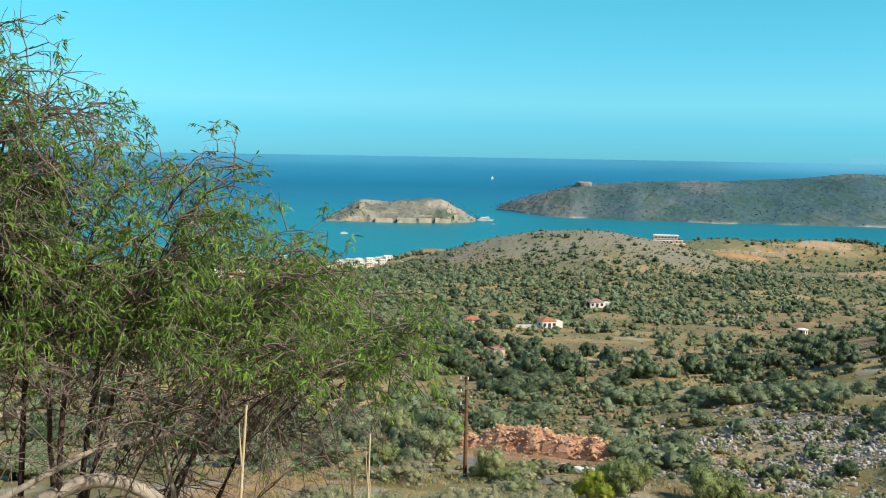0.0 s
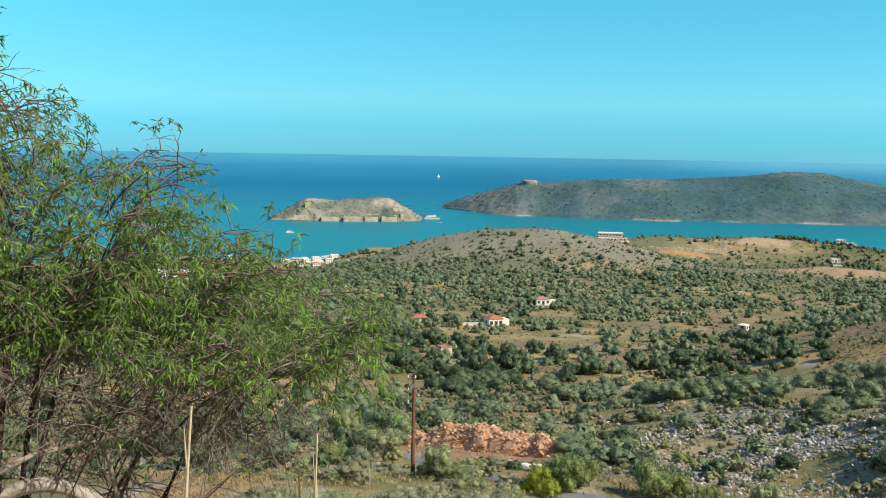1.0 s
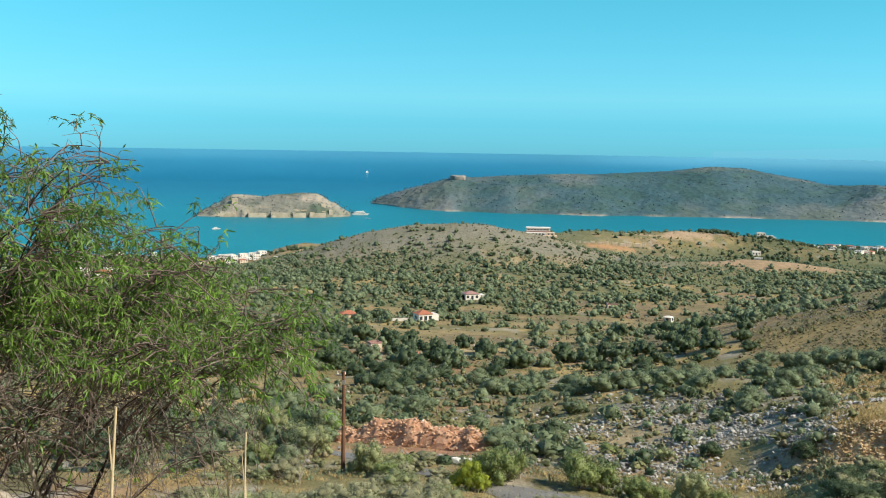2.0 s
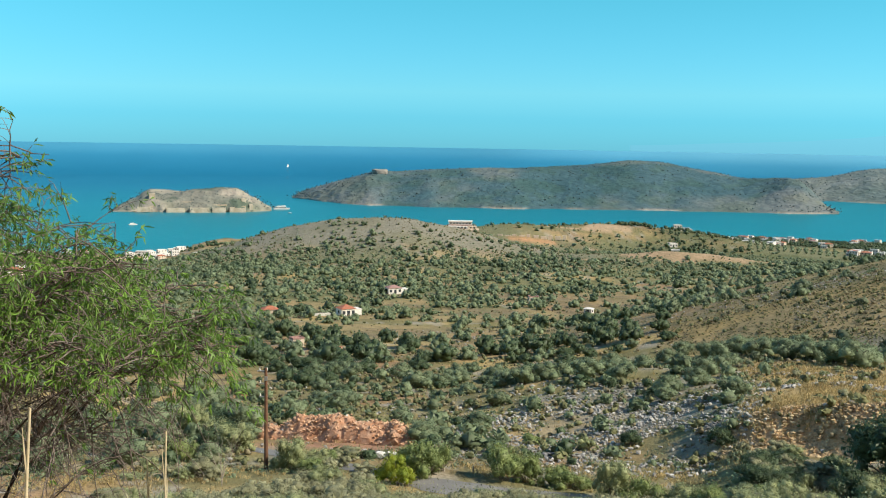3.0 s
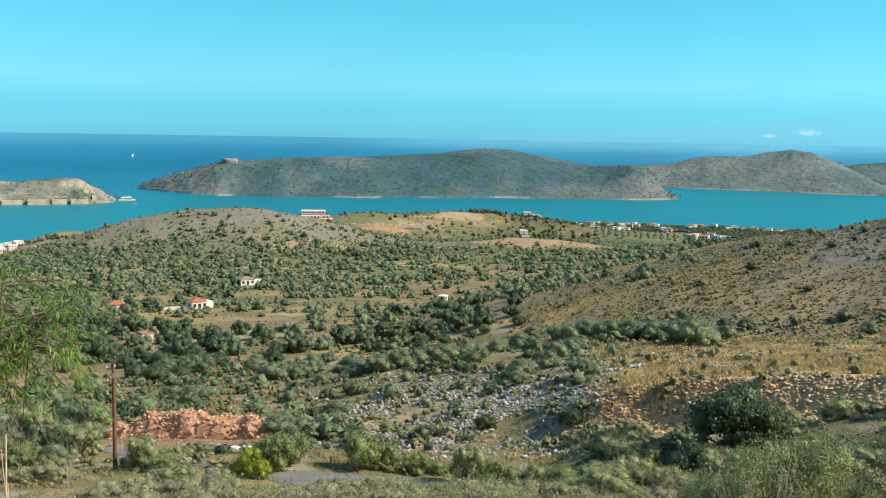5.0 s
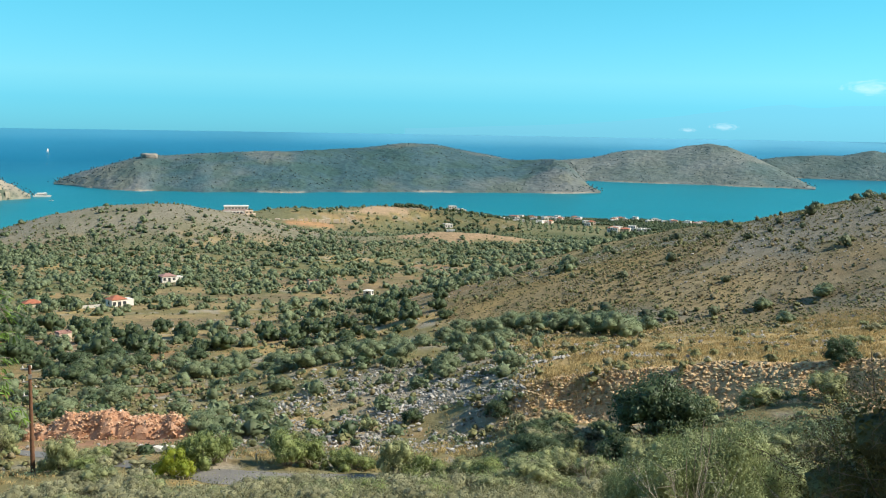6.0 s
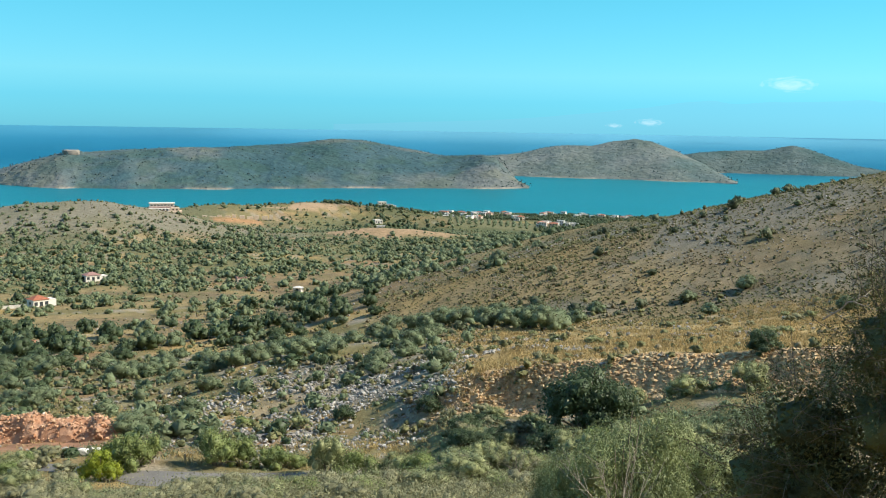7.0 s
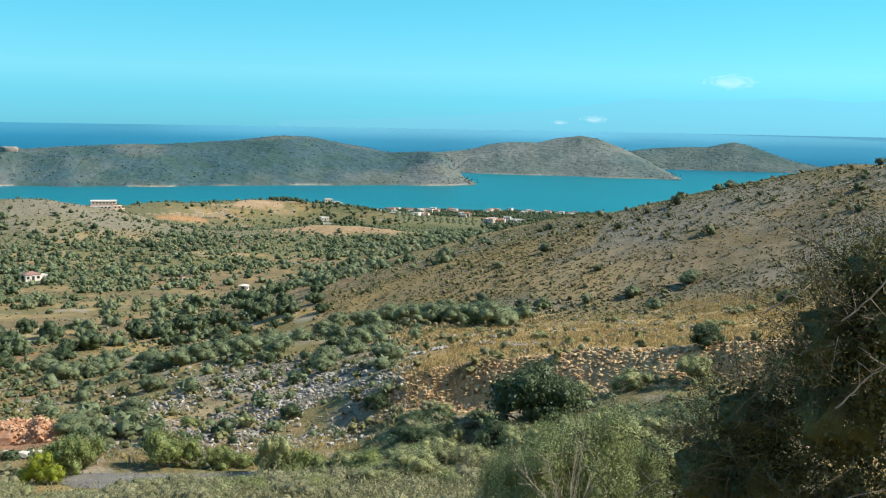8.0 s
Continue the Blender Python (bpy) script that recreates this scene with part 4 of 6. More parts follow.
def almond_tree():
    """The tree beside the eye: stems that arch over, drooping twigs and narrow hanging leaves.
    Local axes: x to the right, y away, z up from eye level."""
    r2 = np.random.default_rng(21)
    az, D = -30.0, 4.6
    cx, cy = polar(az, D)
    ground = float(height(cx - 0.95, cy - 0.5)) - EYE[2]
    t = thing("almond_tree", (float(cx), float(cy), EYE[2]), -az, "leafy almond tree with arching reddish stems on the slope", "tree")
    base = np.array([-1.0, 0.1, ground - 0.1])
    ends = [(-1.42, 0.46, 0.55), (-1.25, 0.58, 0.55), (-1.05, 0.44, 0.55), (-0.85, 0.45, 0.55), (-0.68, 0.28, 0.55), (-0.52, 0.16, 0.55), (-0.42, 0.0, 0.7), (-0.95, 0.1, 0.6), (-0.75, -0.05, 0.6), (-0.22, -0.08, 0.7), (0.02, -0.06, 0.7), (0.22, -0.12, 0.7),
            (0.45, -0.38, 0.8), (0.66, -0.62, 0.9), (0.92, -0.86, 1.0), (0.78, -1.02, 1.0), (0.38, -0.82, 1.0), (0.0, -0.62, 1.0), (0.26, -1.1, 1.0), (-0.25, -0.75, 1.0), (-0.5, -0.45, 1.0), (-0.75, -0.62, 1.0),
            (-1.15, -0.55, 1.0), (-1.35, -0.2, 0.9), (0.05, -0.42, 1.0), (0.44, -0.62, 1.0), (-0.1, -1.0, 0.9)]
    ends += [(r2.uniform(-1.4, -0.5), r2.uniform(-0.25, 0.42), 0.5) for _ in range(24)]
    ends += [(0.95, -0.95, 1.0), (0.86, -0.80, 1.0), (0.62, -0.92, 1.0), (0.74, -1.08, 1.0), (0.52, -1.14, 1.0), (0.90, -0.72, 1.0), (0.70, -0.74, 1.0), (0.58, -0.55, 1.0)]
    ends += [(u + r2.normal() * 0.10, w - abs(r2.normal()) * 0.16, 1.0) for u, w, leafy in ends[7:27] * 2]
    lb, lw = [], []
    for k, (u, w, leafy) in enumerate(ends):
        end = np.array([u, r2.uniform(-0.35, 0.75), w])
        start = base + np.array([0.35 * (u + 1) * 0.4 + r2.normal() * 0.10, r2.normal() * 0.15, 0])
        lift = start + np.array([0.30 * (u + 1.0), 0, (w - ground) * (0.5 + 0.25 * r2.random())])
        lean = end + np.array([-0.30 - 0.15 * (u + 1), 0, 0.02 + 0.10 * (u > -0.4)])
        path = bezier(start, lift, lean, end, 26) + np.cumsum(r2.normal(scale=0.006, size=(26, 3)), 0)
        first = 0 if k % 9 == 0 or k in (13, 16) else 15
        v, f = tube(path[first:], np.linspace(0.021 if k % 9 == 0 else 0.0065, 0.002, 26)[first:], 6)
        limb = part("limb", mesh_of("limb", v, f, REDBARK, flat=False), None, t)
        twigs = []
        for s in np.clip(r2.beta(2.6, 1.3, 28), 0.56, 1.0):
            p = path[int(s * 25)]
            open_side = p[2] > -0.06 - 0.477 * (max(p[0], -0.31) + 0.31)
            if open_side and p[0] > -0.31 and r2.random() < 0.74:
                continue
            if p[2] < -1.0 and p[0] < 0.2 and r2.random() < 0.45:
                continue
            way = unit(np.array([r2.normal() * 0.8 + 0.25, r2.normal() * 0.8, r2.normal() * 0.6 + 0.25]))
            length = r2.uniform(0.16, 0.42) * (1.15 - 0.35 * s)
            q = np.linspace(0, 1, 6)[:, None]
            curve = p + way * length * q + np.array([0, 0, -0.35]) * length * q ** 2 + np.cumsum(r2.normal(scale=0.006, size=(6, 3)), 0)
            twigs.append(tube(curve, np.linspace(0.0034, 0.0013, 6), 4))
            for _ in range(4):
                j = r2.integers(2, 6)
                w2 = unit(way + r2.normal(scale=0.7, size=3))
                l2 = r2.uniform(0.06, 0.17)
                c2 = curve[j] + w2 * l2 * q[:4] / q[3] + np.array([0, 0, -0.3]) * l2 * (q[:4] / q[3]) ** 2
                twigs.append(tube(c2, np.linspace(0.0018, 0.0009, 4), 3))
                if r2.random() < leafy * (0.5 if open_side and p[0] > -0.31 else 0.03 if c2[0][2] < -0.88 - 0.25 * max(0.0, c2[0][0] + 0.3) else 0.9 if c2[0][0] < -0.45 and c2[0][2] < 0 else 0.88):
                    n = int(r2.integers(7, 13))
                    lb.append(c2[r2.integers(1, 4, n)] + r2.normal(scale=0.006, size=(n, 3)))
                    lw.append(unit(w2 * 0.5 + np.array([0, 0, -0.62]) + r2.normal(scale=0.5, size=(n, 3))))
        part("twig_spray", mesh_of("twig_spray", *join(twigs), TWIG), None, limb, "thin brown drooping twigs")["kind"] = "stuff"
    lb, lw = np.concatenate(lb), np.concatenate(lw)
    v, f = blades(r2, lb, lw, r2.uniform(0.026, 0.056, len(lb)), r2.uniform(0.0030, 0.0056, len(lb)))
    part("foliage", mesh_of("foliage", v, f, LEAF_ALMOND), None, t, "narrow hanging yellow-green leaves")
    # thick old trunk
    v, f = tube(bezier(base + (-0.35, 0.1, -0.3), base + (-0.25, 0.1, 0.6), base + (0.1, 0.0, 0.7), base + (0.42, 0.0, 1.55), 14), np.linspace(0.105, 0.045, 14), 10)
    part("trunk", mesh_of("trunk", v, f, BARK, flat=False), None, t)
    # pale dead branches lying below it
    for pts, r0, r1 in (([(-0.95, 0, -1.72), (-0.72, 0, -1.50), (-0.45, 0, -1.47), (-0.22, 0, -1.62), (-0.1, 0, -1.85)], 0.038, 0.028), ([(-1.2, 0.1, -1.15), (-0.93, 0.1, -1.24), (-0.84, 0.1, -1.16), (-0.7, 0.1, -0.95)], 0.028, 0.008),
                        ([(-1.1, -0.1, -1.6), (-0.85, -0.1, -1.46), (-0.6, -0.1, -1.32), (-0.30, 0, -1.28), (-0.05, 0.1, -1.33)], 0.018, 0.007), ([(-0.55, 0.1, -0.85), (-0.4, 0.1, -1.0), (-0.28, 0.1, -1.3), (-0.2, 0.1, -1.7)], 0.010, 0.010)):
        p = np.array(pts)
        i = np.linspace(0, len(p) - 1, 24)
        q = np.stack([np.interp(i, np.arange(len(p)), p[:, c]) for c in range(3)], 1)
        q = np.apply_along_axis(lambda c: np.convolve(np.pad(c, 2, mode="edge"), np.ones(5) / 5, "valid"), 0, q) + np.cumsum(r2.normal(scale=0.003, size=q.shape), 0)
        part("dead_branch", mesh_of("dead_branch", *tube(q, np.linspace(r0, r1, 24), 8), DEADWOOD, flat=False), None, t, "bleached grey dead branch")
    return t


almond_tree()


def dry_stalk(azimuth, r, top, base_width, label, lean):
    """A pale dead flower stalk with a few split sheaths; top is the height of its tip over eye level."""
    r2 = np.random.default_rng(int(r * 1000))
    x, y, z = on_land(azimuth, r)
    t = thing("dry_stalk", (x, y, z), -azimuth, label, "dry plant", "dry stalks")
    tall = EYE[2] + top - z
    p = bezier(np.array([0, 0, -0.1]), np.array([0, 0, tall * 0.4]), np.array([lean * 0.4, 0, tall * 0.7]), np.array([lean, 0, tall]), 14)
    part("stem", mesh_of("stem", *tube(p, np.linspace(base_width, base_width * 0.45, 14), 7), STRAW, flat=False), None, t)
    for k in range(4):
        j = 8 + k
        q = bezier(p[j], p[j] + (0.005 * (-1) ** k, 0, 0.05), p[j] + (0.009 * (-1) ** k, 0.005, 0.08), p[j] + (0.012 * (-1) ** k, 0.005, 0.11 + 0.02 * k), 6)
        part("sheath", mesh_of("sheath", *tube(q, np.linspace(base_width * 0.6, 0.001, 6), 5), STRAW), None, t)


dry_stalk(-29.6, 3.9, -0.99, 0.011, "tall pale dry stalk in front of the almond tree", 0.06)
dry_stalk(-22.0, 4.1, -1.17, 0.007, "thin pale dry stalk with a split tip", 0.02)
dry_stalk(-22.35, 4.15, -1.3, 0.005, "thin pale dry stalk with a split tip", -0.03)


def thorn_bush():
    """Dense dark thorny bush beside the eye, with pale spiny twigs standing out of it."""
    r2 = np.random.default_rng(33)
    az, D = 34.0, 6.0
    cx, cy = polar(az, D)
    ground = float(height(cx, cy)) - EYE[2]
    t = thing("thorn_bush", (float(cx), float(cy), EYE[2]), -az, "dense dark thorny bush with pale spiny twigs", "bush")
    # lobes far to the right are unseen, added to shade the near side
    lobes = np.array([(0.50, 0.1, -1.10, 0.62), (0.15, 0.0, -1.65, 0.55), (-0.25, 0.1, -2.1, 0.50), (0.42, 0.1, -0.80, 0.36), (0.95, 0.1, -1.3, 0.75), (-0.38, 0.2, -2.6, 0.50), (0.25, 0.1, -2.4, 0.75), (0.9, 0.2, -2.3, 0.9), (1.5, 0.3, -1.5, 1.0), (1.6, -0.6, -0.9, 1.0), (2.2, -0.9, -0.6, 1.1), (1.9, -1.2, -2.0, 1.0), (-0.35, 0.1, -1.72, 0.42), (-0.55, 0.15, -2.15, 0.45), (0.1, 0.1, -1.2, 0.45), (0.25, 0.1, -0.8, 0.32)])
    n = 150000
    w = lobes[:, 3] ** 2 * np.where(lobes[:, 0] > 0.85, 0.4, 1.0)
    pick = r2.choice(len(lobes), n, p=w / w.sum())
    d = unit(r2.normal(size=(n, 3)))
    b = lobes[pick, :3] + d * lobes[pick, 3:4] * r2.uniform(0.5, 1.08, (n, 1))
    lv, lf = blades(r2, b, unit(d + r2.normal(scale=0.7, size=(n, 3))), r2.uniform(0.012, 0.030, n), r2.uniform(0.0022, 0.0045, n))
    m = 26000
    pick = r2.choice(len(lobes), m, p=w / w.sum())
    d = unit(r2.normal(size=(m, 3)))
    iv, jf = blades(r2, lobes[pick, :3] + d * lobes[pick, 3:4] * r2.uniform(0.05, 0.62, (m, 1)), unit(r2.normal(size=(m, 3))), r2.uniform(0.03, 0.06, m), r2.uniform(0.008, 0.016, m))
    part("foliage", mesh_of("foliage", *join([core([(*q[:3], min(q[3], 0.75)) for q in lobes], 0.54), (iv, jf), (lv, lf)]), LEAF_THORN, flat=False), None, t)
    stems, spines, sb, sw = [], [], [], []
    for k in range(620):
        j = r2.choice(len(lobes), p=w / w.sum())
        d1 = unit(r2.normal(size=3) + np.array([-0.25, -0.2, 0.35]))
        p0 = lobes[j, :3] + d1 * lobes[j, 3] * r2.uniform(0.5, 0.9)
        l = r2.uniform(0.18, 0.50)
        d2 = unit(d1 + r2.normal(scale=0.35, size=3))
        c = bezier(p0, p0 + d1 * l * 0.4, p0 + d2 * l * 0.7, p0 + d2 * l, 6)
        stems.append(tube(c, np.linspace(0.0032, 0.001, 6), 3))
        for m in range(5):
            q = c[1 + m]
            dd = unit(r2.normal(size=3) + d2 * 0.5)
            stems.append(tube([q, q + dd * r2.uniform(0.03, 0.09)], [0.0016, 0.0005], 3))
            nn = 5
            sb.append(np.repeat(q[None], nn, 0) + r2.normal(scale=0.012, size=(nn, 3)))
            sw.append(unit(d2 * 0.5 + r2.normal(scale=0.7, size=(nn, 3))))
    part("twig_spray", mesh_of("twig_spray", *join(stems), STEM), None, t, "grey spiny twigs")["kind"] = "stuff"
    sb, sw = np.concatenate(sb), np.concatenate(sw)
    v, f = blades(r2, sb, sw, r2.uniform(0.014, 0.030, len(sb)), r2.uniform(0.003, 0.0055, len(sb)))
    part("shoot_leaf", mesh_of("shoot_leaf", v, f, LEAF_THORN), None, t)
    for pts in (((-0.40, -0.62, -2.16), (-0.20, -0.62, -2.08), (-0.02, -0.6, -1.94), (0.25, -0.6, -1.83), (0.6, -0.5, -1.75)), ((-0.16, -0.62, -2.40), (-0.10, -0.62, -2.25), (-0.03, -0.6, -2.02), (0.06, -0.6, -1.9)),
                ((0.10, -0.5, -0.98), (0.22, -0.5, -0.86), (0.36, -0.45, -0.66), (0.5, -0.4, -0.5)), ((0.10, -0.55, -1.42), (0.24, -0.5, -1.25), (0.42, -0.45, -1.12)), ((-0.28, -0.4, -0.98), (-0.16, -0.4, -0.88), (-0.08, -0.4, -0.84)),
                ((0.28, -0.6, -2.5), (0.29, -0.6, -2.2), (0.30, -0.6, -1.9)), ((-0.82, -0.5, -2.6), (-0.83, -0.5, -2.3), (-0.84, -0.5, -2.1))):
        p = np.array(pts)
        i = np.linspace(0, len(p) - 1, 12)
        q = np.stack([np.interp(i, np.arange(len(p)), p[:, c]) for c in range(3)], 1) + r2.normal(scale=0.004, size=(12, 3))
        pieces = [tube(q, np.linspace(0.0055, 0.002, 12), 5)]
        for m in range(2, 12, 2):
            dd = unit(r2.normal(size=3) + np.array([0.1, -0.2, 0.2]))
            pieces.append(tube([q[m], q[m] + dd * 0.06, q[m] + dd * 0.13], [0.003, 0.002, 0.0006], 4))
        part("dead_twig", mesh_of("dead_twig", *join(pieces), DEADWOOD), None, t, "bleached thorny dead twig")


thorn_bush()

# ---- bushes of the near slope ----
BUSHES = {}


def bush_kit(rng, leaves, leaf, thin, skirt=1):
    """A full bush, one metre wide and about 0.75 m high, with its stems."""
    lobes = [(0, 0, 0.34, 0.30)]
    for i in range(9):
        a = 2 * math.pi * (i + rng.random()) / 9
        d = 0.17 + 0.13 * rng.random()
        lobes.append((d * math.cos(a), d * math.sin(a), 0.16 + 0.34 * rng.random(), 0.13 + 0.09 * rng.random()))
    if skirt:
        for i in range(22 if skirt > 1 else 12):
            a, d = 6.283 * rng.random(), 0.46 * math.sqrt(rng.random())
            lobes.append((d * math.cos(a), d * math.sin(a), 0.02 + (0.62 - 0.9 * d) * rng.random(), 0.09 + 0.07 * rng.random()))
    lv, lf = leaf_ball(rng, leaves, lobes, leaf, thin)
    stems = []
    for k in range(12):
        d = unit(rng.normal(size=3) + np.array([0, 0, 0.9]))
        d[2] = abs(d[2])
        e = np.array([0, 0, 0.12]) + d * rng.uniform(0.38, 0.56)
        stems.append(tube(bezier(np.array([0, 0, -0.1]), np.array([d[0] * 0.1, d[1] * 0.1, 0.15]), e * 0.75, e, 6), np.linspace(0.012, 0.002, 6), 4))
    return join([core(lobes, 0.45 if skirt > 1 else 0.62), (lv, lf)]), join(stems)


for key, mat, leaves, leaf, thin in (("green", LEAF_BUSH, 3800, 0.0195, 0.38), ("bright", LEAF_BRIGHT, 4200, 0.016, 0.4), ("olive", LEAF_PALE, 3800, 0.0195, 0.32), ("dark", LEAF_CAROB, 4400, 0.021, 0.45), ("brush", LEAF_BRUSH, 2400, 0.0185, 0.25), ("fine", LEAF_FINE, 62000, 0.0095, 0.30)):
    for i in range(2):
        (cv, cf), (sv, sf) = bush_kit(rng, leaves, leaf, thin, 2 if key == "fine" else 1)
        BUSHES[key, i] = (mesh_of("foliage", cv, cf, mat, flat=False), mesh_of("stem", sv, sf, STEM))

BUSH_LABEL = {"green": "lush green rounded bush on the roadside slope", "bright": "bright yellow-green bush beside the road", "olive": "pale grey-green olive bush with fine leaves", "dark": "dark green mastic bush on the slope", "brush": "dry grey-brown brush on the slope", "fine": "pale olive bush with fine leaves"}


def bush(key, azimuth, r, width, tall=0.75, label="", rest=None):
    x, y, z = on_land(azimuth, r)
    t = thing("bush", (x, y, z - 0.05), rng.random() * 360, label or BUSH_LABEL[key], "bush", key + " bushes")
    t.scale = (width, width * (0.9 + 0.2 * rng.random()), tall / 0.75)
    a, b = BUSHES[key, int(rng.integers(2))]
    part("foliage", a, None, t)
    part("stem", b, None, t)["kind"] = "stuff"


# row along the road, then the bank's foot, then nearer the eye
for key, az, r, w, h in (("olive", -17.9, 101.0, 5.0, 3.6), ("olive", -20.2, 117.0, 5.0, 5.0), ("olive", -18.9, 108.0, 4.0, 3.4), ("olive", -14.9, 88.5, 4.0, 3.7), ("olive", -13.2, 91.0, 3.0, 1.8), ("brush", -11.5, 94.0, 4.0, 1.6), ("green", -12.6, 93.0, 2.4, 1.4), ("bright", -8.95, 81.5, 3.6, 3.4), ("bright", -8.2, 80.5, 2.4, 2.0), ("green", -7.2, 83.5, 4.0, 4.0), ("green", -8.0, 85.0, 3.4, 3.4), ("green", -6.2, 85.0, 2.6, 3.2),
                         ("green", -2.6, 83.0, 4.4, 3.9), ("green", -1.2, 83.5, 3.4, 3.2), ("green", 0.7, 82.5, 3.6, 2.5), ("green", 1.9, 83.0, 2.6, 1.6), ("olive", 3.6, 79.0, 3.4, 4.0), ("green", 5.0, 78.5, 3.6, 3.0), ("green", 6.3, 78.0, 3.2, 2.4), ("olive", 7.8, 77.5, 3.6, 2.8), ("green", 9.2, 76.0, 3.6, 2.6), ("olive", 11.2, 70.0, 3.8, 2.2), ("olive", 13.2, 67.5, 3.8, 2.3), ("olive", 15.0, 66.0, 3.2, 2.0), ("green", 12.2, 72.0, 3.2, 1.8),
                         # the bush at 16.4 is dark to stand for shade below the bank
                         ("dark", 18.3, 82.0, 8.0, 6.2), ("dark", 19.8, 81.0, 5.6, 4.6), ("dark", 16.4, 78.0, 4.0, 3.0), ("olive", 21.2, 87.5, 3.2, 2.0), ("olive", 24.2, 85.0, 4.0, 2.2), ("olive", 27.6, 84.0, 4.4, 3.0), ("dark", 28.0, 90.0, 3.6, 2.4), ("dark", 9.6, 96.5, 3.0, 2.0), ("dark", 4.6, 103.0, 2.8, 1.9), ("olive", 2.2, 101.0, 2.6, 1.6), ("green", -1.0, 106.0, 2.8, 1.5),
                         ("olive", 26.2, 60.0, 4.4, 4.0), ("olive", 23.6, 66.0, 4.0, 3.2), ("brush", -19.6, 86.0, 4.2, 2.6), ("brush", 15.6, 58.0, 4.2, 2.0), ("brush", 12.0, 55.0, 3.6, 1.6), ("green", -20.8, 98.0, 4.0, 3.0), ("dark", -19.0, 130.0, 6.0, 3.2), ("olive", 30.5, 62.0, 3.6, 2.6),
                         ("brush", -22.5, 72.0, 4.4, 2.0), ("brush", -19.3, 71.0, 3.8, 1.9), ("brush", -17.0, 72.0, 4.2, 2.6), ("brush", -15.2, 73.0, 4.2, 2.4), ("brush", -12.8, 72.0, 3.6, 2.0), ("brush", -10.8, 73.5, 4.4, 2.0), ("brush", -6.4, 70.0, 4.2, 1.2), ("brush", 4.2, 66.0, 4.0, 1.4), ("brush", -15.6, 66.0, 4.4, 1.8), ("brush", 7.4, 62.0, 4.4, 1.8), ("olive", 11.6, 62.0, 4.0, 2.2), ("brush", 15.2, 66.0, 3.4, 1.6)):
    bush(key, az, r, w, h)
# dark bushes favoured here, their colour standing in for shade on this strip
for k in range(30):
    bush(str(rng.choice(["dark", "dark", "brush", "olive"])), 10.5 + 6.5 * rng.random(), rng.uniform(79, 91), rng.uniform(1.6, 3.2), rng.uniform(0.9, 1.9))
for k in range(46):
    bush(str(rng.choice(["brush", "brush", "olive"])), -25 + 16 * rng.random(), rng.uniform(66, 80), rng.uniform(2.4, 4.4), rng.uniform(1.3, 2.4))
for k in range(16):
    bush(str(rng.choice(["brush", "olive", "green"])), -24 + 15 * rng.random(), rng.uniform(84, 92), rng.uniform(1.6, 3.4), rng.uniform(0.8, 1.7))
for k in range(26):
    bush(str(rng.choice(["brush", "brush", "olive", "green"])), -9 + 26 * (k + rng.random()) / 26, rng.uniform(60, 70), rng.uniform(2.6, 4.2), rng.uniform(0.9, 1.7))
for _ in range(34):
    w = rng.uniform(1.2, 2.8)
    bush(str(rng.choice(["olive", "brush", "brush"])), rng.uniform(11.5, 33), rng.uniform(104, 160), w, w * rng.uniform(0.4, 0.6))
for _ in range(46):
    key = str(rng.choice(["green", "olive", "olive", "dark", "brush"]))
    w = rng.uniform(1.8, 4.2)
    bush(key, rng.uniform(17, 32), rng.uniform(56, 79), w, w * rng.uniform(0.5, 0.75))
for _ in range(70):
    key = str(rng.choice(["brush", "brush", "brush", "olive", "olive"]))
    w = rng.uniform(1.6, 3.6)
    bush(key, rng.uniform(-27, 26), rng.uniform(46, 70), w, w * rng.uniform(0.35, 0.55))
# brush in dark leaves, so that colour deepens the shade under the tree
for az, r, w, h in ((-46.0, 7.2, 2.2, 2.1), (-42.6, 7.8, 2.0, 1.9), (-39.4, 7.4, 2.0, 1.9), (-36.4, 8.2, 1.9, 1.8), (-33.4, 9.4, 1.8, 1.7), (-30.6, 10.6, 1.8, 1.5)):
    bush("dark", az, r, w, h, "dense shaded brush behind the almond tree")
bush("fine", 20.6, 28.0, 4.4, 4.7, "large pale olive bush with grey bare twigs")
bush("fine", 23.6, 31.0, 3.4, 4.2, "pale olive bush with fine leaves")
bush("fine", 17.6, 33.0, 3.0, 2.8, "pale olive bush with fine leaves")


def bare_twigs(azimuth, r, tall, spread, count, label, seed, mat):
    """A fan of bare twigs out of one root."""
    r2 = np.random.default_rng(seed)
    x, y, z = on_land(azimuth, r)
    t = thing("bare_shrub", (x, y, z), 0, label, "dry plant", "bare shrubs")
    for i in range(count):
        d = unit(r2.normal(size=3) * np.array([spread, spread, 0.2]) + np.array([0, 0, 1.0]))
        e = d * tall * r2.uniform(0.7, 1.05)
        c = bezier(np.zeros(3), np.array([0, 0, tall * 0.3]), e * 0.7 + r2.normal(size=3) * 0.05 * tall, e, 8)
        pieces = [tube(c, np.linspace(0.0045, 0.0014, 8) * tall, 4)]
        for m in range(3, 8):
            dd = unit(d + r2.normal(scale=0.6, size=3))
            pieces.append(tube([c[m], c[m] + dd * 0.18 * tall], [0.002 * tall, 0.0008 * tall], 3))
        part("twig", mesh_of("twig", *join(pieces), mat), None, t)


bare_twigs(20.9, 25.6, 3.4, 0.55, 16, "bare pale grey twigs in front of an olive bush", 5, DEADWOOD)
bare_twigs(14.8, 60.0, 3.4, 0.22, 9, "tall thin dry shrub with yellow tips", 6, STEM)
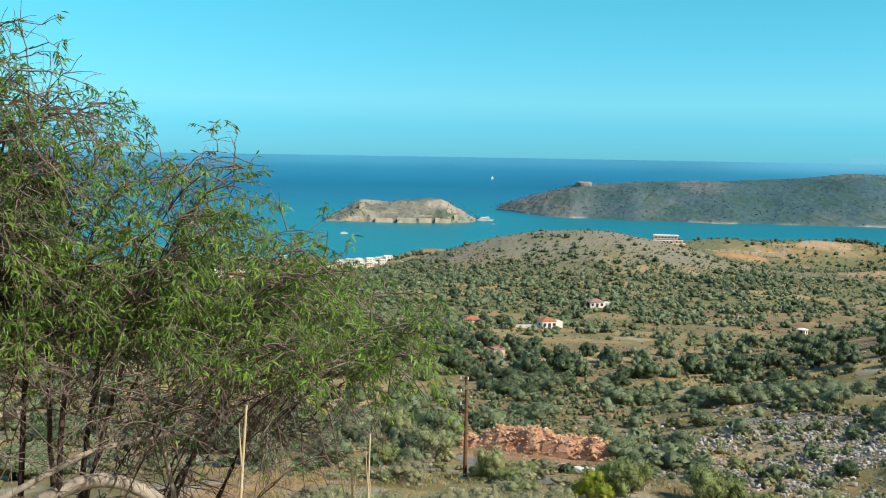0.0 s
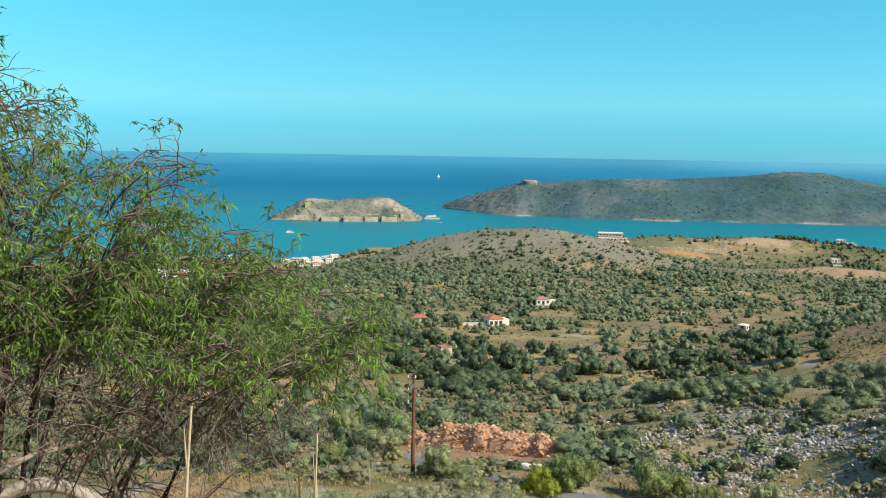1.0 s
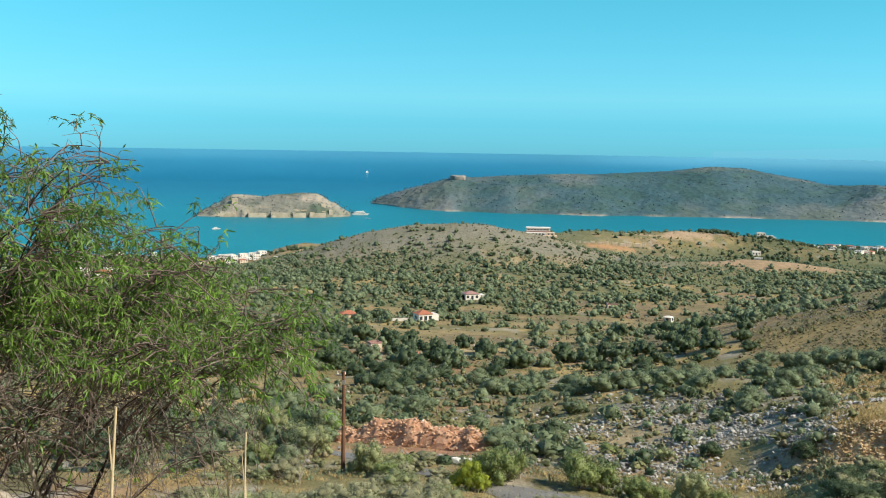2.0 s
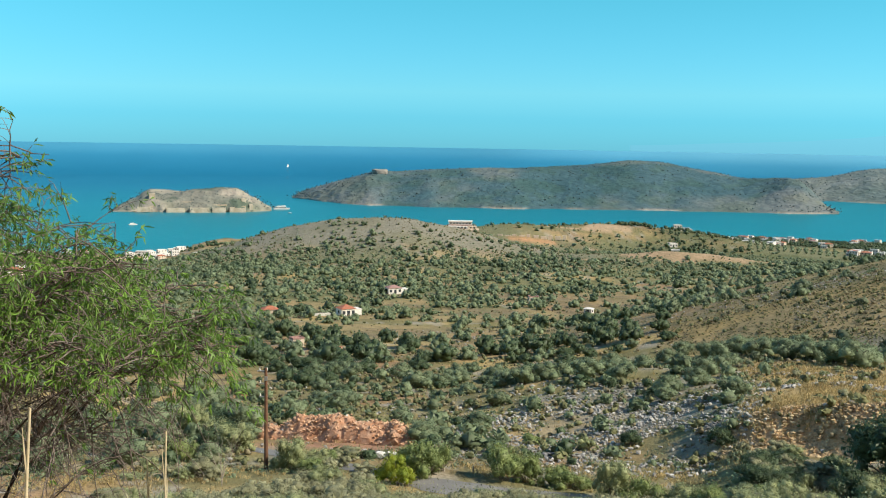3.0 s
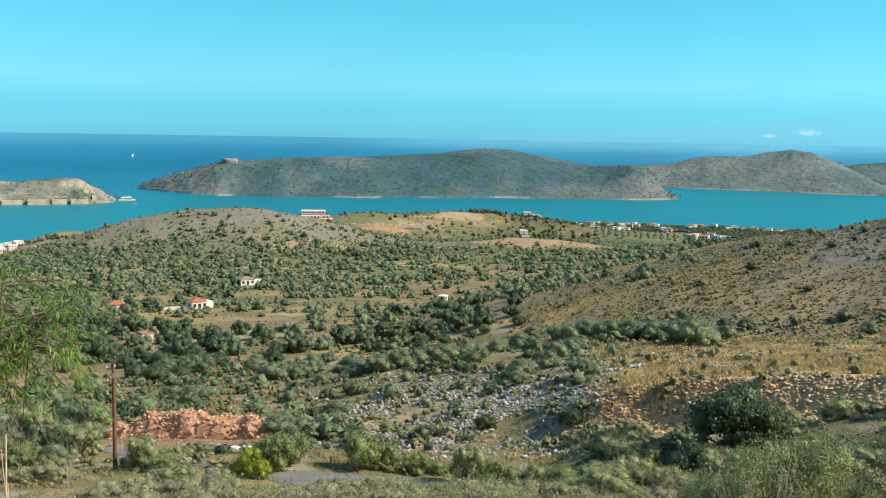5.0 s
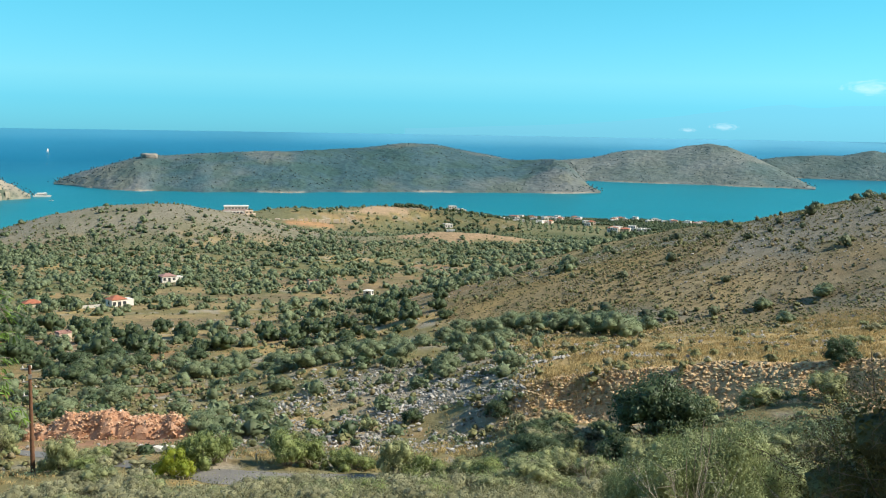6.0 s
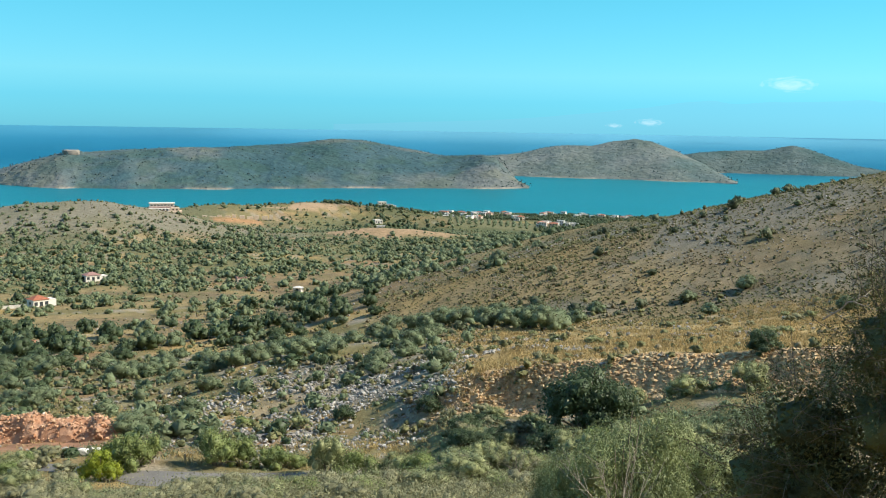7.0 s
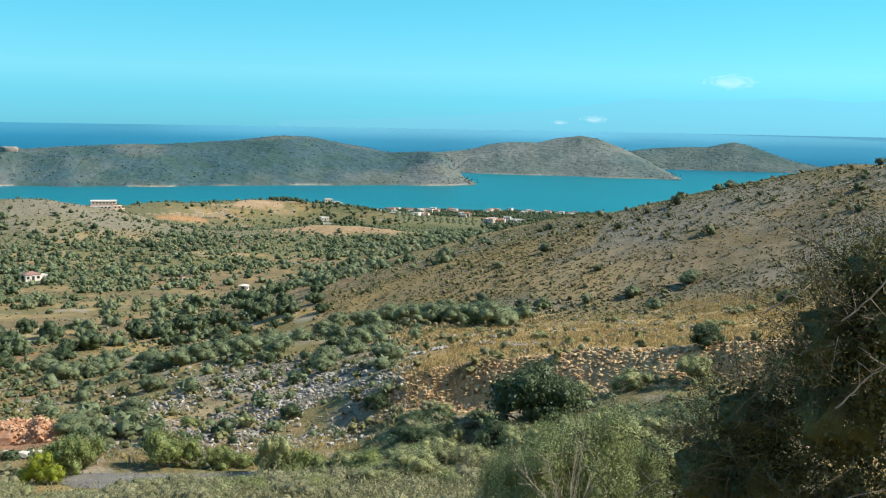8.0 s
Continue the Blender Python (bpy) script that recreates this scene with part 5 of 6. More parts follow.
bare_twigs(16.4, 57.0, 3.0, 0.22, 7, "tall thin dry shrub with yellow tips", 9, STEM)
bare_twigs(-18.7, 82.0, 5.0, 0.22, 9, "bare grey bush among brush by the pole", 7, DEADWOOD)


def brush_kit(rng, leaves, leaf, thin):
    """Ragged brush one metre wide: many upright sprays with thin leaves, no closed ball."""
    root = rng.normal(scale=0.20, size=(leaves, 3)) * (1, 1, 0)
    way = unit(root * 1.6 + rng.normal(scale=0.35, size=(leaves, 3)) + (0, 0, 0.9))
    reach = rng.uniform(0.05, 0.62, (leaves, 1)) ** 0.8
    v, f = blades(rng, root + way * reach + (0, 0, 0.02), unit(way + rng.normal(scale=0.5, size=(leaves, 3))), leaf * rng.uniform(0.7, 1.8, leaves), leaf * thin * rng.uniform(0.7, 1.4, leaves))
    c = core([(0, 0, 0.12, 0.24), (0.18, 0.1, 0.08, 0.16), (-0.15, 0.12, 0.1, 0.17)], 0.8)
    return join([c, (v, f)])


def near_slope():
    for name, mat, count, az0, az1, r0, r1, power, low, high, leaves, leaf, thin, label in (
            ("slope_brush", LEAF_BRUSH, 2700, -43, 38, 24, 75, 1.5, 0.9, 2.6, 150, 0.046, 0.22, "dry grey brush covering the near slope"),
            ("slope_scrub", LEAF_SCRUB, 1300, -43, 38, 24, 76, 1.3, 0.7, 2.2, 140, 0.046, 0.24, "olive-green low scrub covering the near slope"),
            ("verge_scrub", LEAF_OLIVE, 1200, -30, 12, 86, 135, 1.2, 0.6, 2.0, 55, 0.10, 0.35, "grey-green scrub beyond the road"),
            ("foot_scrub", LEAF_OLIVE, 900, 9, 34, 70, 86, 1.2, 0.8, 2.4, 70, 0.085, 0.35, "grey-green scrub below the stony bank")):
        x, y = scatter(rng, count, az0, az1, r0, r1, power)
        n = fbm(x, y, 14, 401, 3)
        keep = rng.random(count) < 0.3 + 0.7 * smooth(0.4, 0.55, n)
        keep &= road_mask(np.degrees(np.arctan2(x, y)), np.hypot(x, y)) < 0.05
        keep &= rng.random(count) > np.maximum(stony(x, y), heap_ground(np.degrees(np.arctan2(x, y)), np.hypot(x, y)))
        x, y = x[keep], y[keep]
        z = height(x, y)
        vs = []
        for t in range(4):
            v, f = brush_kit(rng, leaves, leaf, thin)
            sel = np.flatnonzero(np.arange(len(x)) % 4 == t)
            s = low + (high - low) * rng.random(len(sel)) ** 2
            vs.append(repeat(v, f, np.stack([x[sel], y[sel], z[sel] - 0.05], 1), rng.random(len(sel)) * 6.28, np.stack([s, s * rng.uniform(0.6, 1.2, len(s)), s * (0.6 + 0.6 * rng.random(len(s)))], 1)))
        stuff(name, *join(vs), mat, label, "scrub")
    # dry grass on the terrace, the verges and between the brush
    vs = []
    for count, az0, az1, r0, r1, size in ((13000, 10.5, 37, 95, 172, 0.6), (2200, -30, 12, 72, 92, 0.5), (1600, -42, 37, 30, 74, 0.5), (5200, -30, 14, 90, 290, 0.5)):
        x, y = scatter(rng, count, az0, az1, r0, r1, 1.2)
        keep = (rng.random(count) < 0.2 + 0.8 * smooth(0.42, 0.56, fbm(x, y, 16, 411, 3))) & (road_mask(np.degrees(np.arctan2(x, y)), np.hypot(x, y)) < 0.05)
        x, y = x[keep], y[keep]
        z = height(x, y)
        n = 9
        b = np.repeat(np.stack([x, y, z], 1), n, 0)
        b[:, :2] += rng.normal(scale=0.16, size=(len(b), 2))
        way = unit(np.concatenate([rng.normal(scale=0.45, size=(len(b), 2)), np.ones((len(b), 1))], 1))
        v, f = blades(rng, b, way, size * rng.uniform(0.5, 1.2, len(b)), rng.uniform(0.02, 0.045, len(b)))
        vs.append((v, f))
    stuff("dry_grass", *join(vs), GRASS, "golden dry grass tufts on the terrace and verges", "grass")


near_slope()

# ---- stones ----
STONES = [stone_kit(rng) for _ in range(6)]


def stones_at(x, y, size, sink=0.25, flat=1.0):
    z = height(x, y)
    out = []
    for t in range(6):
        sel = np.flatnonzero(np.arange(len(x)) % 6 == t)
        if len(sel):
            v, f = STONES[t]
            s = size[sel]
            out.append(repeat(v, f, np.stack([x[sel], y[sel], z[sel] + s * sink], 1), rng.random(len(sel)) * 6.28, np.stack([s, s * rng.uniform(0.7, 1.1, len(s)), s * flat * rng.uniform(0.7, 1.2, len(s))], 1)))
    return join(out)


def stone_pieces(parent, x, y, z, size, mat, name="stone"):
    shapes = [mesh_of("stone", v, f, mat) for v, f in STONES]
    inv = parent.matrix_basis.inverted()
    for a, b, c, s in zip(x, y, z, size):
        ob = part(name, shapes[int(rng.integers(6))], None, parent)
        ob.matrix_basis = inv @ (pose(a, b, c, rng.random() * 40, rng.random() * 40, rng.random() * 360) @ Matrix.Diagonal((s, s * 0.85, s, 1)))


def rock_fields():
    # grey limestone outcrop below the terrace
    x, y = scatter(rng, 30000, -8.5, 12.5, 88, 160, 1.3)
    az, r = np.degrees(np.arctan2(x, y)), np.hypot(x, y)
    w = smooth(-8.5, -3, az) * (1 - smooth(10.5, 12.5, az)) * np.exp(-((r - 110) / 21) ** 2)
    keep = rng.random(len(x)) < w * smooth(0.38, 0.56, fbm(x, y, 9, 501, 3)) * 1.5
    x, y = x[keep], y[keep]
    size = 0.09 + 0.62 * rng.random(len(x)) ** 4
    field = stuff("rock_field", *stones_at(x[200:], y[200:], size[200:]), STONE, "field of broken grey limestone rocks among scrub", "rocks")
    stone_pieces(field, x[:200], y[:200], height(x[:200], y[:200]) + 0.15, size[:200] * 1.25, STONE)
    # loose stones over the middle slopes and the spur
    x, y = scatter(rng, 7000, -30, 37, 92, 330, 0.8)
    az, r = np.degrees(np.arctan2(x, y)), np.hypot(x, y)
    keep = rng.random(len(x)) < smooth(0.5, 0.66, fbm(x, y, 16, 511, 3)) + 0.05
    x, y = x[keep], y[keep]
    stuff("loose_stones", *stones_at(x, y, 0.22 + 0.7 * rng.random(len(x)) ** 3), STONE, "loose grey stones scattered over the slopes", "stones")
    x, y = scatter(rng, 15000, 13, 38, 150, 420, 0.9)
    keep = rng.random(len(x)) < 0.06 + 0.94 * smooth(0.48, 0.58, fbm(x, y, 24, 517, 3))
    x, y = x[keep], y[keep]
    stuff("spur_stones", *stones_at(x, y, 0.15 + 0.45 * rng.random(len(x)) ** 3), STONE, "grey broken stones lying all over the dry spur", "stones")
    # stone walls, half fallen, across the terrace
    for az0, r0, az1, r1, n in ((11.5, 122, 20, 116, 230), (19.5, 128, 30, 124, 220), (12, 146, 18, 142, 130)):
        s = rng.random(n)
        s = s[fbm(s * 60, s * 0, 6, 523, 2) > 0.47]
        n = len(s)
        x, y = polar(az0 + (az1 - az0) * s, r0 + (r1 - r0) * s + rng.normal(scale=1.1, size=n) + 4 * np.sin(s * 7 + az0))
        size = 0.25 + 0.5 * rng.random(n)
        wall = stuff("fallen_wall", *stones_at(x[40:], y[40:], size[40:]), STONE, "low tumbled dry-stone wall of pale stones", "wall")
        stone_pieces(wall, x[:40], y[:40], height(x[:40], y[:40]) + 0.15, size[:40] * 1.1, STONE)


rock_fields()


def cut_bank():
    n = 21000
    az = 9.6 + 24 * rng.random(n) ** 1.1
    e = bank_edge(az)
    r = e - (5.2 + 2.6 * smooth(15, 20, az)) * rng.random(n) + 0.5
    x, y = polar(az, r)
    size = 0.07 + 0.62 * rng.random(n) ** 6
    bank = stuff("stony_bank", *stones_at(x[280:], y[280:], size[280:], 0.05), TANSTONE, "cut bank of tan earth full of broken stones", "bank")
    stone_pieces(bank, x[:280], y[:280], height(x[:280], y[:280]) + 0.05, size[:280] * 1.1 + 0.05, TANSTONE)


cut_bank()


RUBBLE = material("broken_red_stone", (0.36, 0.185, 0.10), 0.95, 0.6, 1.2, 0.8, (0.50, 0.34, 0.22), random_by="island")


def rubble_heap():
    """Long heap of red earth and broken stone beyond the road."""
    r2 = np.random.default_rng(51)
    a, b = np.array(polar(-16.7, 118.0)), np.array(polar(-7.6, 108.0))
    n, m = 110, 32
    s, q = np.meshgrid(np.linspace(0, 1, n), np.linspace(-1, 1, m), indexing="ij")
    across = np.array([math.sin(radians(-11.7)), math.cos(radians(-11.7))])
    x = a[0] + (b[0] - a[0]) * s + across[0] * q * 3.4
    y = a[1] + (b[1] - a[1]) * s + across[1] * q * 3.4
    top = (2.0 + 2.2 * fbm(s * 16, s * 0, 3, 521, 3)) * np.sin(np.pi * np.clip(s, 0.001, 1)) ** 0.45 * (1 - q * q) ** 0.9
    z = height(x, y) - 0.25 + top + (fbm(x, y, 1.5, 531, 3) - 0.5) * 1.6 * smooth(0.1, 0.8, top)
    i, j = np.meshgrid(np.arange(n - 1), np.arange(m - 1), indexing="ij")
    f = np.stack([i * m + j, (i + 1) * m + j, (i + 1) * m + j + 1, i * m + j + 1], -1).reshape(-1, 4)
    heap = thing("rubble_heap", (float(a[0]), float(a[1]), 0), 0, "long heap of red earth and broken stones", "rubble")
    v = np.stack([x, y, z], -1).reshape(-1, 3) - np.array([a[0], a[1], 0])
    part("earth", mesh_of("earth", v, f, REDSTONE), None, heap)
    k = r2.integers(0, n * m, 2600)
    w = v[k] + np.array([a[0], a[1], 0]) + r2.normal(scale=0.2, size=(2600, 3)) * (1, 1, 0.2)
    size = 0.10 + 0.46 * r2.random(2600) ** 3
    loose = [repeat(*STONES[t], w[t::6] - np.array([a[0], a[1], 0]), r2.random(len(w[t::6])) * 6.28, size[t::6]) for t in range(6)]
    part("rubble", mesh_of("rubble", *join(loose), RUBBLE), None, heap, "broken red-brown stones")["kind"] = "stuff"
    k = r2.integers(0, n * m, 290)
    w = v[k] + np.array([a[0], a[1], 0]) + r2.normal(scale=0.15, size=(290, 3)) * (1, 1, 0.3)
    size = 0.18 + 0.6 * r2.random(290) ** 2.5
    stone_pieces(heap, w[:250, 0], w[:250, 1], w[:250, 2], size[:250], RUBBLE)
    stone_pieces(heap, w[250:, 0], w[250:, 1], w[250:, 2], size[250:] * 0.8, WHITE)
    for az, r, s in ((-9.6, 94.5, 1.3), (-9.2, 94.3, 1.0), (-8.9, 94.8, 0.8)):
        xx, yy, zz = on_land(az, r)
        stone_pieces(heap, [xx], [yy], [zz + 0.4], [s], WHITE)


rubble_heap()


# ---- road, pole, posts ----
def road():
    az = np.linspace(-50, 10, 160)
    rows = np.linspace(-2.1, 2.1, 7)
    A, Q = np.meshgrid(az, rows, indexing="ij")
    x, y = polar(A, road_range(A) + Q)
    z = height(x, y) + 0.06 - 0.02 * (Q / 2.1) ** 2
    n, m = A.shape
    i, j = np.meshgrid(np.arange(n - 1), np.arange(m - 1), indexing="ij")
    f = np.stack([i * m + j, i * m + j + 1, (i + 1) * m + j + 1, (i + 1) * m + j], -1).reshape(-1, 4)
    tagged(new("road", mesh_of("road", np.stack([x, y, z], -1).reshape(-1, 3), f, ASPHALT, flat=False)), "narrow grey worn asphalt road along the slope", "road", kind="structure")


road()


def cylinder(r0, r1, z0, z1, sides=10, at=(0, 0)):
    bm = bmesh.new()
    made = bmesh.ops.create_cone(bm, cap_ends=True, segments=sides, radius1=r0, radius2=r1, depth=z1 - z0)["verts"]
    for v in made:
        v.co += Vector((at[0], at[1], (z0 + z1) / 2))
    return bm


def utility_pole():
    x, y, z = on_land(-16.22, 91.0)
    p = thing("utility_pole", (x, y, z), 16, "weathered brown wooden utility pole with small insulators", "pole")
    part("pole", cylinder(0.20, 0.13, -0.6, 9.35, 12), WOODPOLE, p)
    for k, h in enumerate((9.05, 7.9, 6.7)):
        arm = part("bracket", new_box(-0.62 if k else -0.75, 0.2, -0.05, 0.05, h, h + 0.09, bevel=0.01), STEEL, p, "grey steel bracket")
        for u in ((-0.55, 0.12) if k == 0 else (-0.5,)):
            part("insulator", cylinder(0.07, 0.045, h + 0.09, h + 0.32, 8, (u, 0)), WHITE, arm, "white ceramic insulator")
    part("stub", new_box(-0.14, 0.14, -0.2, -0.12, 8.2, 8.6, bevel=0.01), STEEL, p)


utility_pole()
for az, r in ((-12.4, 88.6), (-6.0, 85.0), (-4.3, 84.5), (1.0, 84.3), (1.5, 84.3), (3.4, 84.2)):
    x, y, z = on_land(az, r)
    post = thing("fence_post", (x, y, z), rng.random() * 90, "short pale wooden post at the road's edge", "post", "road posts")
    part("stake", cylinder(0.075, 0.065, -0.2, 0.7, 7), DEADWOOD, post)


# ---- buildings ----
def house(name, azimuth, r, turn, w, d, h, wall, roof, label, gable=1.2, floors=1, group="", windows=3, wing=None):
    """Plastered house: walls, a hipped tile roof or a flat one with a parapet, door and windows."""
    x, y, z = on_land(azimuth, r)
    b = thing(name, (x, y, z), turn - azimuth, label, "house", group)
    part("wall", new_box(-w / 2, w / 2, -d / 2, d / 2, -2.0, h), wall, b)
    bm = bmesh.new()
    if gable:
        o = 0.35
        e = [bm.verts.new(c) for c in ((-w / 2 - o, -d / 2 - o, h), (w / 2 + o, -d / 2 - o, h), (w / 2 + o, d / 2 + o, h), (-w / 2 - o, d / 2 + o, h))]
        k = max(0.3, (w - d) / 2)
        t = [bm.verts.new(c) for c in ((-k, 0, h + gable), (k, 0, h + gable))]
        for q in ((e[0], e[1], t[1], t[0]), (e[1], e[2], t[1]), (e[2], e[3], t[0], t[1]), (e[3], e[0], t[0]), (e[3], e[2], e[1], e[0])):
            bm.faces.new(q)
    else:
        for x0, x1, y0, y1 in ((-w / 2 - 0.03, w / 2 + 0.03, -d / 2 - 0.03, -d / 2 + 0.25), (-w / 2 - 0.03, w / 2 + 0.03, d / 2 - 0.25, d / 2 + 0.03), (-w / 2 - 0.03, -w / 2 + 0.25, -d / 2 + 0.25, d / 2 - 0.25), (w / 2 - 0.25, w / 2 + 0.03, -d / 2 + 0.25, d / 2 - 0.25)):
            box(bm, x0, x1, y0, y1, h + 0.003, h + 0.5)
    part("roof", bm, roof, b)
    for f in range(floors):
        for i in range(windows):
            u = -w / 2 + w * (i + 0.5) / windows
            zc = h * (f + 0.55) / floors
            door = f == 0 and i == windows // 2
            win = part("door" if door else "window", new_box(u - 0.6, u + 0.6, -d / 2 - 0.06, -d / 2 + 0.05, (0.0 if door else zc - 0.65), zc + 0.65), DARKGLASS, b)
            part("frame", new_box(u - 0.72, u + 0.72, -d / 2 - 0.10, -d / 2 + 0.04, zc + 0.65, zc + 0.78), WHITE, win)
        for sgn in (-1, 1):
            zc = h * (f + 0.55) / floors
            part("window", new_box(sgn * w / 2 - 0.06, sgn * w / 2 + 0.06, -0.6, 0.6, zc - 0.6, zc + 0.6), DARKGLASS, b)
    if wing:
        ww, wd, wh = wing
        part("wing", new_box(w / 2, w / 2 + ww, -wd / 2, wd / 2, -2.0, wh), wall, b)
    return b


house("house", -11.75, 386, 25, 5.8, 5.2, 3.0, WHITE, ROOFTILE, "small white house with an orange clay tile roof", 1.4, 1, "", 3, (2.8, 4.4, 2.7))
house("house", -9.05, 498, 20, 7, 5.4, 3.0, WHITE, PALEROOF, "white house with a faded tile roof among trees", 1.3, 1, "", 3, (3.4, 4.5, 2.4))
house("house", -16.0, 398, 10, 6.0, 4.5, 2.2, CREAM, ROOFTILE, "low house with an orange tile roof", 1.3, 1, "", 2)
house("shed", 2.04, 432, -20, 3.4, 3.0, 2.0, WHITE, WHITE, "tiny white shed in a dry field", 0.6, 1, "", 1)
house("shed", -14.5, 268, 25, 3.2, 2.6, 2.2, CREAM, PALEROOF, "small stone field hut among dark trees", 0.0, 1, "", 1)
house("shed", -12.25, 250, 0, 2.2, 2.0, 2.1, ROOFTILE, ROOFTILE, "small red-brown hut among dark trees", 0.5, 1, "", 1)
house("shed", -1.1, 470, 15, 4.6, 3.4, 2.6, CREAM, PALEROOF, "ruined stone hut beside the olive trees", 0.0, 1, "", 2)


def garden_wall(azimuth, r, turn, length, high, mat, label):
    x, y, z = on_land(azimuth, r)
    w = thing("garden_wall", (x, y, z), turn - azimuth, label, "wall")
    part("panel", new_box(-length / 2, length / 2, -0.15, 0.15, -1.0, high, bevel=0.03), mat, w)
    part("coping", new_box(-length / 2 - 0.05, length / 2 + 0.05, -0.2, 0.2, high + 0.003, high + 0.1, bevel=0.02), mat, w)


garden_wall(-13.0, 384, 8, 9, 1.0, WHITE, "low white garden wall beside the house")
garden_wall(-9.0, 560, 8, 14, 1.4, material("yellow_painted_wall", (0.62, 0.50, 0.16), 0.8, 0.15, 0.8, 0.1), "yellow painted garden wall")


def hotel():
    """Terraced resort on the ridge: long white blocks under red roof bands, a pink side block and a cream lower block."""
    x, y, z = on_land(-5.45, 868)
    h = thing("hotel", (x, y, z - 2.6), 5, "cream and white hotel with red-brown roof bands on the ridge", "hotel")
    pink = material("pink_wall_plaster", (0.60, 0.43, 0.36), 0.85, 0.15, 0.5, 0.15, (0.52, 0.36, 0.30))
    upper = part("upper_block", new_box(-8, 12, 4, 13, -6, 7.6), WHITE, h)
    part("roof_band", new_box(-8.4, 12.4, 3.5, 4.1, 4.4, 5.2), PALEROOF, h, "red-brown roof band")
    part("roof_slab", new_box(-8.5, 12.5, 3.4, 13.4, 7.603, 8.2), WHITE, h)
    mid = part("middle_block", new_box(-9.5, 8, -2, 4.2, -6, 4.2), WHITE, h)
    part("roof_band", new_box(-9.8, 8.3, -2.5, -1.9, 1.2, 2.2), ROOFTILE, h, "red-brown roof band")
    side = part("side_block", new_box(-17, -9.8, 2, 10, -6, 4.2), pink, h, "pink plastered side block")
    low = part("lower_block", new_box(6, 18, -8, 3, -8, 2.2), CREAM, h, "pale cream lower block")
    top = part("terrace", new_box(9, 16, -4, 3, 2.203, 4.6), CREAM, h)
    part("porch", new_box(-6, 5, -5.5, -2.1, -3, 0.2), pink, h, "pink plastered porch")
    for i in range(4):
        part("window", new_box(7.2 + 2.8 * i, 8.6 + 2.8 * i, -8.1, -7.9, -1.6, 0.8), DARKGLASS, low)
    for i in range(7):
        part("window", new_box(-7 + 2.7 * i, -5.3 + 2.7 * i, 3.85, 4.02, 5.9, 6.8), DARKGLASS, upper)
    for i in range(6):
        part("window", new_box(-8.6 + 2.8 * i, -7.0 + 2.8 * i, -2.1, -1.9, 2.4, 3.7), DARKGLASS, mid)
    for i in range(2):
        part("window", new_box(-15.6 + 3 * i, -14.2 + 3 * i, 1.9, 2.1, 1.0, 3.0), DARKGLASS, side)
        part("window", new_box(10.2 + 3 * i, 11.6 + 3 * i, -4.1, -3.9, 2.8, 4.0), DARKGLASS, top)
    # retaining wall along the road cut below the drive
    x, y, z = on_land(-1.4, 988)
    w = thing("retaining_wall", (x, y, z), 2, "broken row of pale wall blocks above an orange road cut", "wall")
    for i in range(11):
        part("block", new_box(-38 + 7 * i, -38 + 7 * i + 3.5 + (i * 37 % 5) * 0.6, -0.6, 0.6, -2, 1.4 + (i * 53 % 7) * 0.25, bevel=0.08), CREAM, w)


hotel()


def village():
    """White harbour village and the scattered coast houses, built once each and copied."""
    kinds = []
    for w, d, hh, gable, wall, roof in ((9, 8, 6.0, 0, WHITE, WHITE), (12, 8, 6.4, 0, WHITE, WHITE), (8, 7, 3.4, 0, WHITE, WHITE), (10, 8, 5.5, 1.4, CREAM, ROOFTILE), (11, 8, 3.6, 1.3, WHITE, PALEROOF)):
        kinds.append((house("house", -23.5, 1330 + 14 * len(kinds), 10 * len(kinds), w, d, hh, wall, roof, "white flat-roofed village house near the harbour" if not gable else "village house with a tile roof near the harbour", gable, 2 if hh > 5 else 1, "village houses", 3)))
    r2 = np.random.default_rng(61)
    spots = []
    for az0, az1, r0, r1, n in ((-24.2, -20.8, 1290, 1420, 20), (-30.5, -24.2, 1400, 1500, 30), (-34, -29, 1330, 1440, 14), (-20.2, -17.7, 1020, 1110, 8), (-30.5, -28.5, 640, 720, 6)):
        for i in range(n):
            spots.append((r2.uniform(az0, az1), r2.uniform(r0, r1), int(r2.choice([0, 0, 1, 1, 2, 2, 3, 4]))))
    for az, r, n in ((6.6, 1010, 1), (7.1, 1160, 2), (7.6, 1450, 3), (8.6, 1640, 3), (9.3, 1700, 2), (10.3, 1740, 3), (11.4, 1760, 2), (12.3, 1740, 3), (13.4, 1770, 3), (15.8, 1750, 3), (16.3, 1790, 3), (18.2, 1770, 3), (19.6, 1760, 3), (20.8, 1770, 2), (15.9, 1180, 7), (17.3, 1300, 3), (14.6, 1480, 2), (9.0, 1350, 5), (10.6, 1400, 4), (11.8, 1470, 4)):
        for i in range(2 * n):
            spots.append((az + r2.normal() * 0.35, r + r2.normal() * 22, int(r2.choice([0, 2, 2, 0, 2, 3, 4]))))
    for az, r, k in spots:
        x, y = polar(az, r)
        z = float(height(x, y))
        if z > 0.5:
            copy_thing(kinds[k], pose(float(x), float(y), z, 0, 0, r2.uniform(-30, 30) - az))


village()


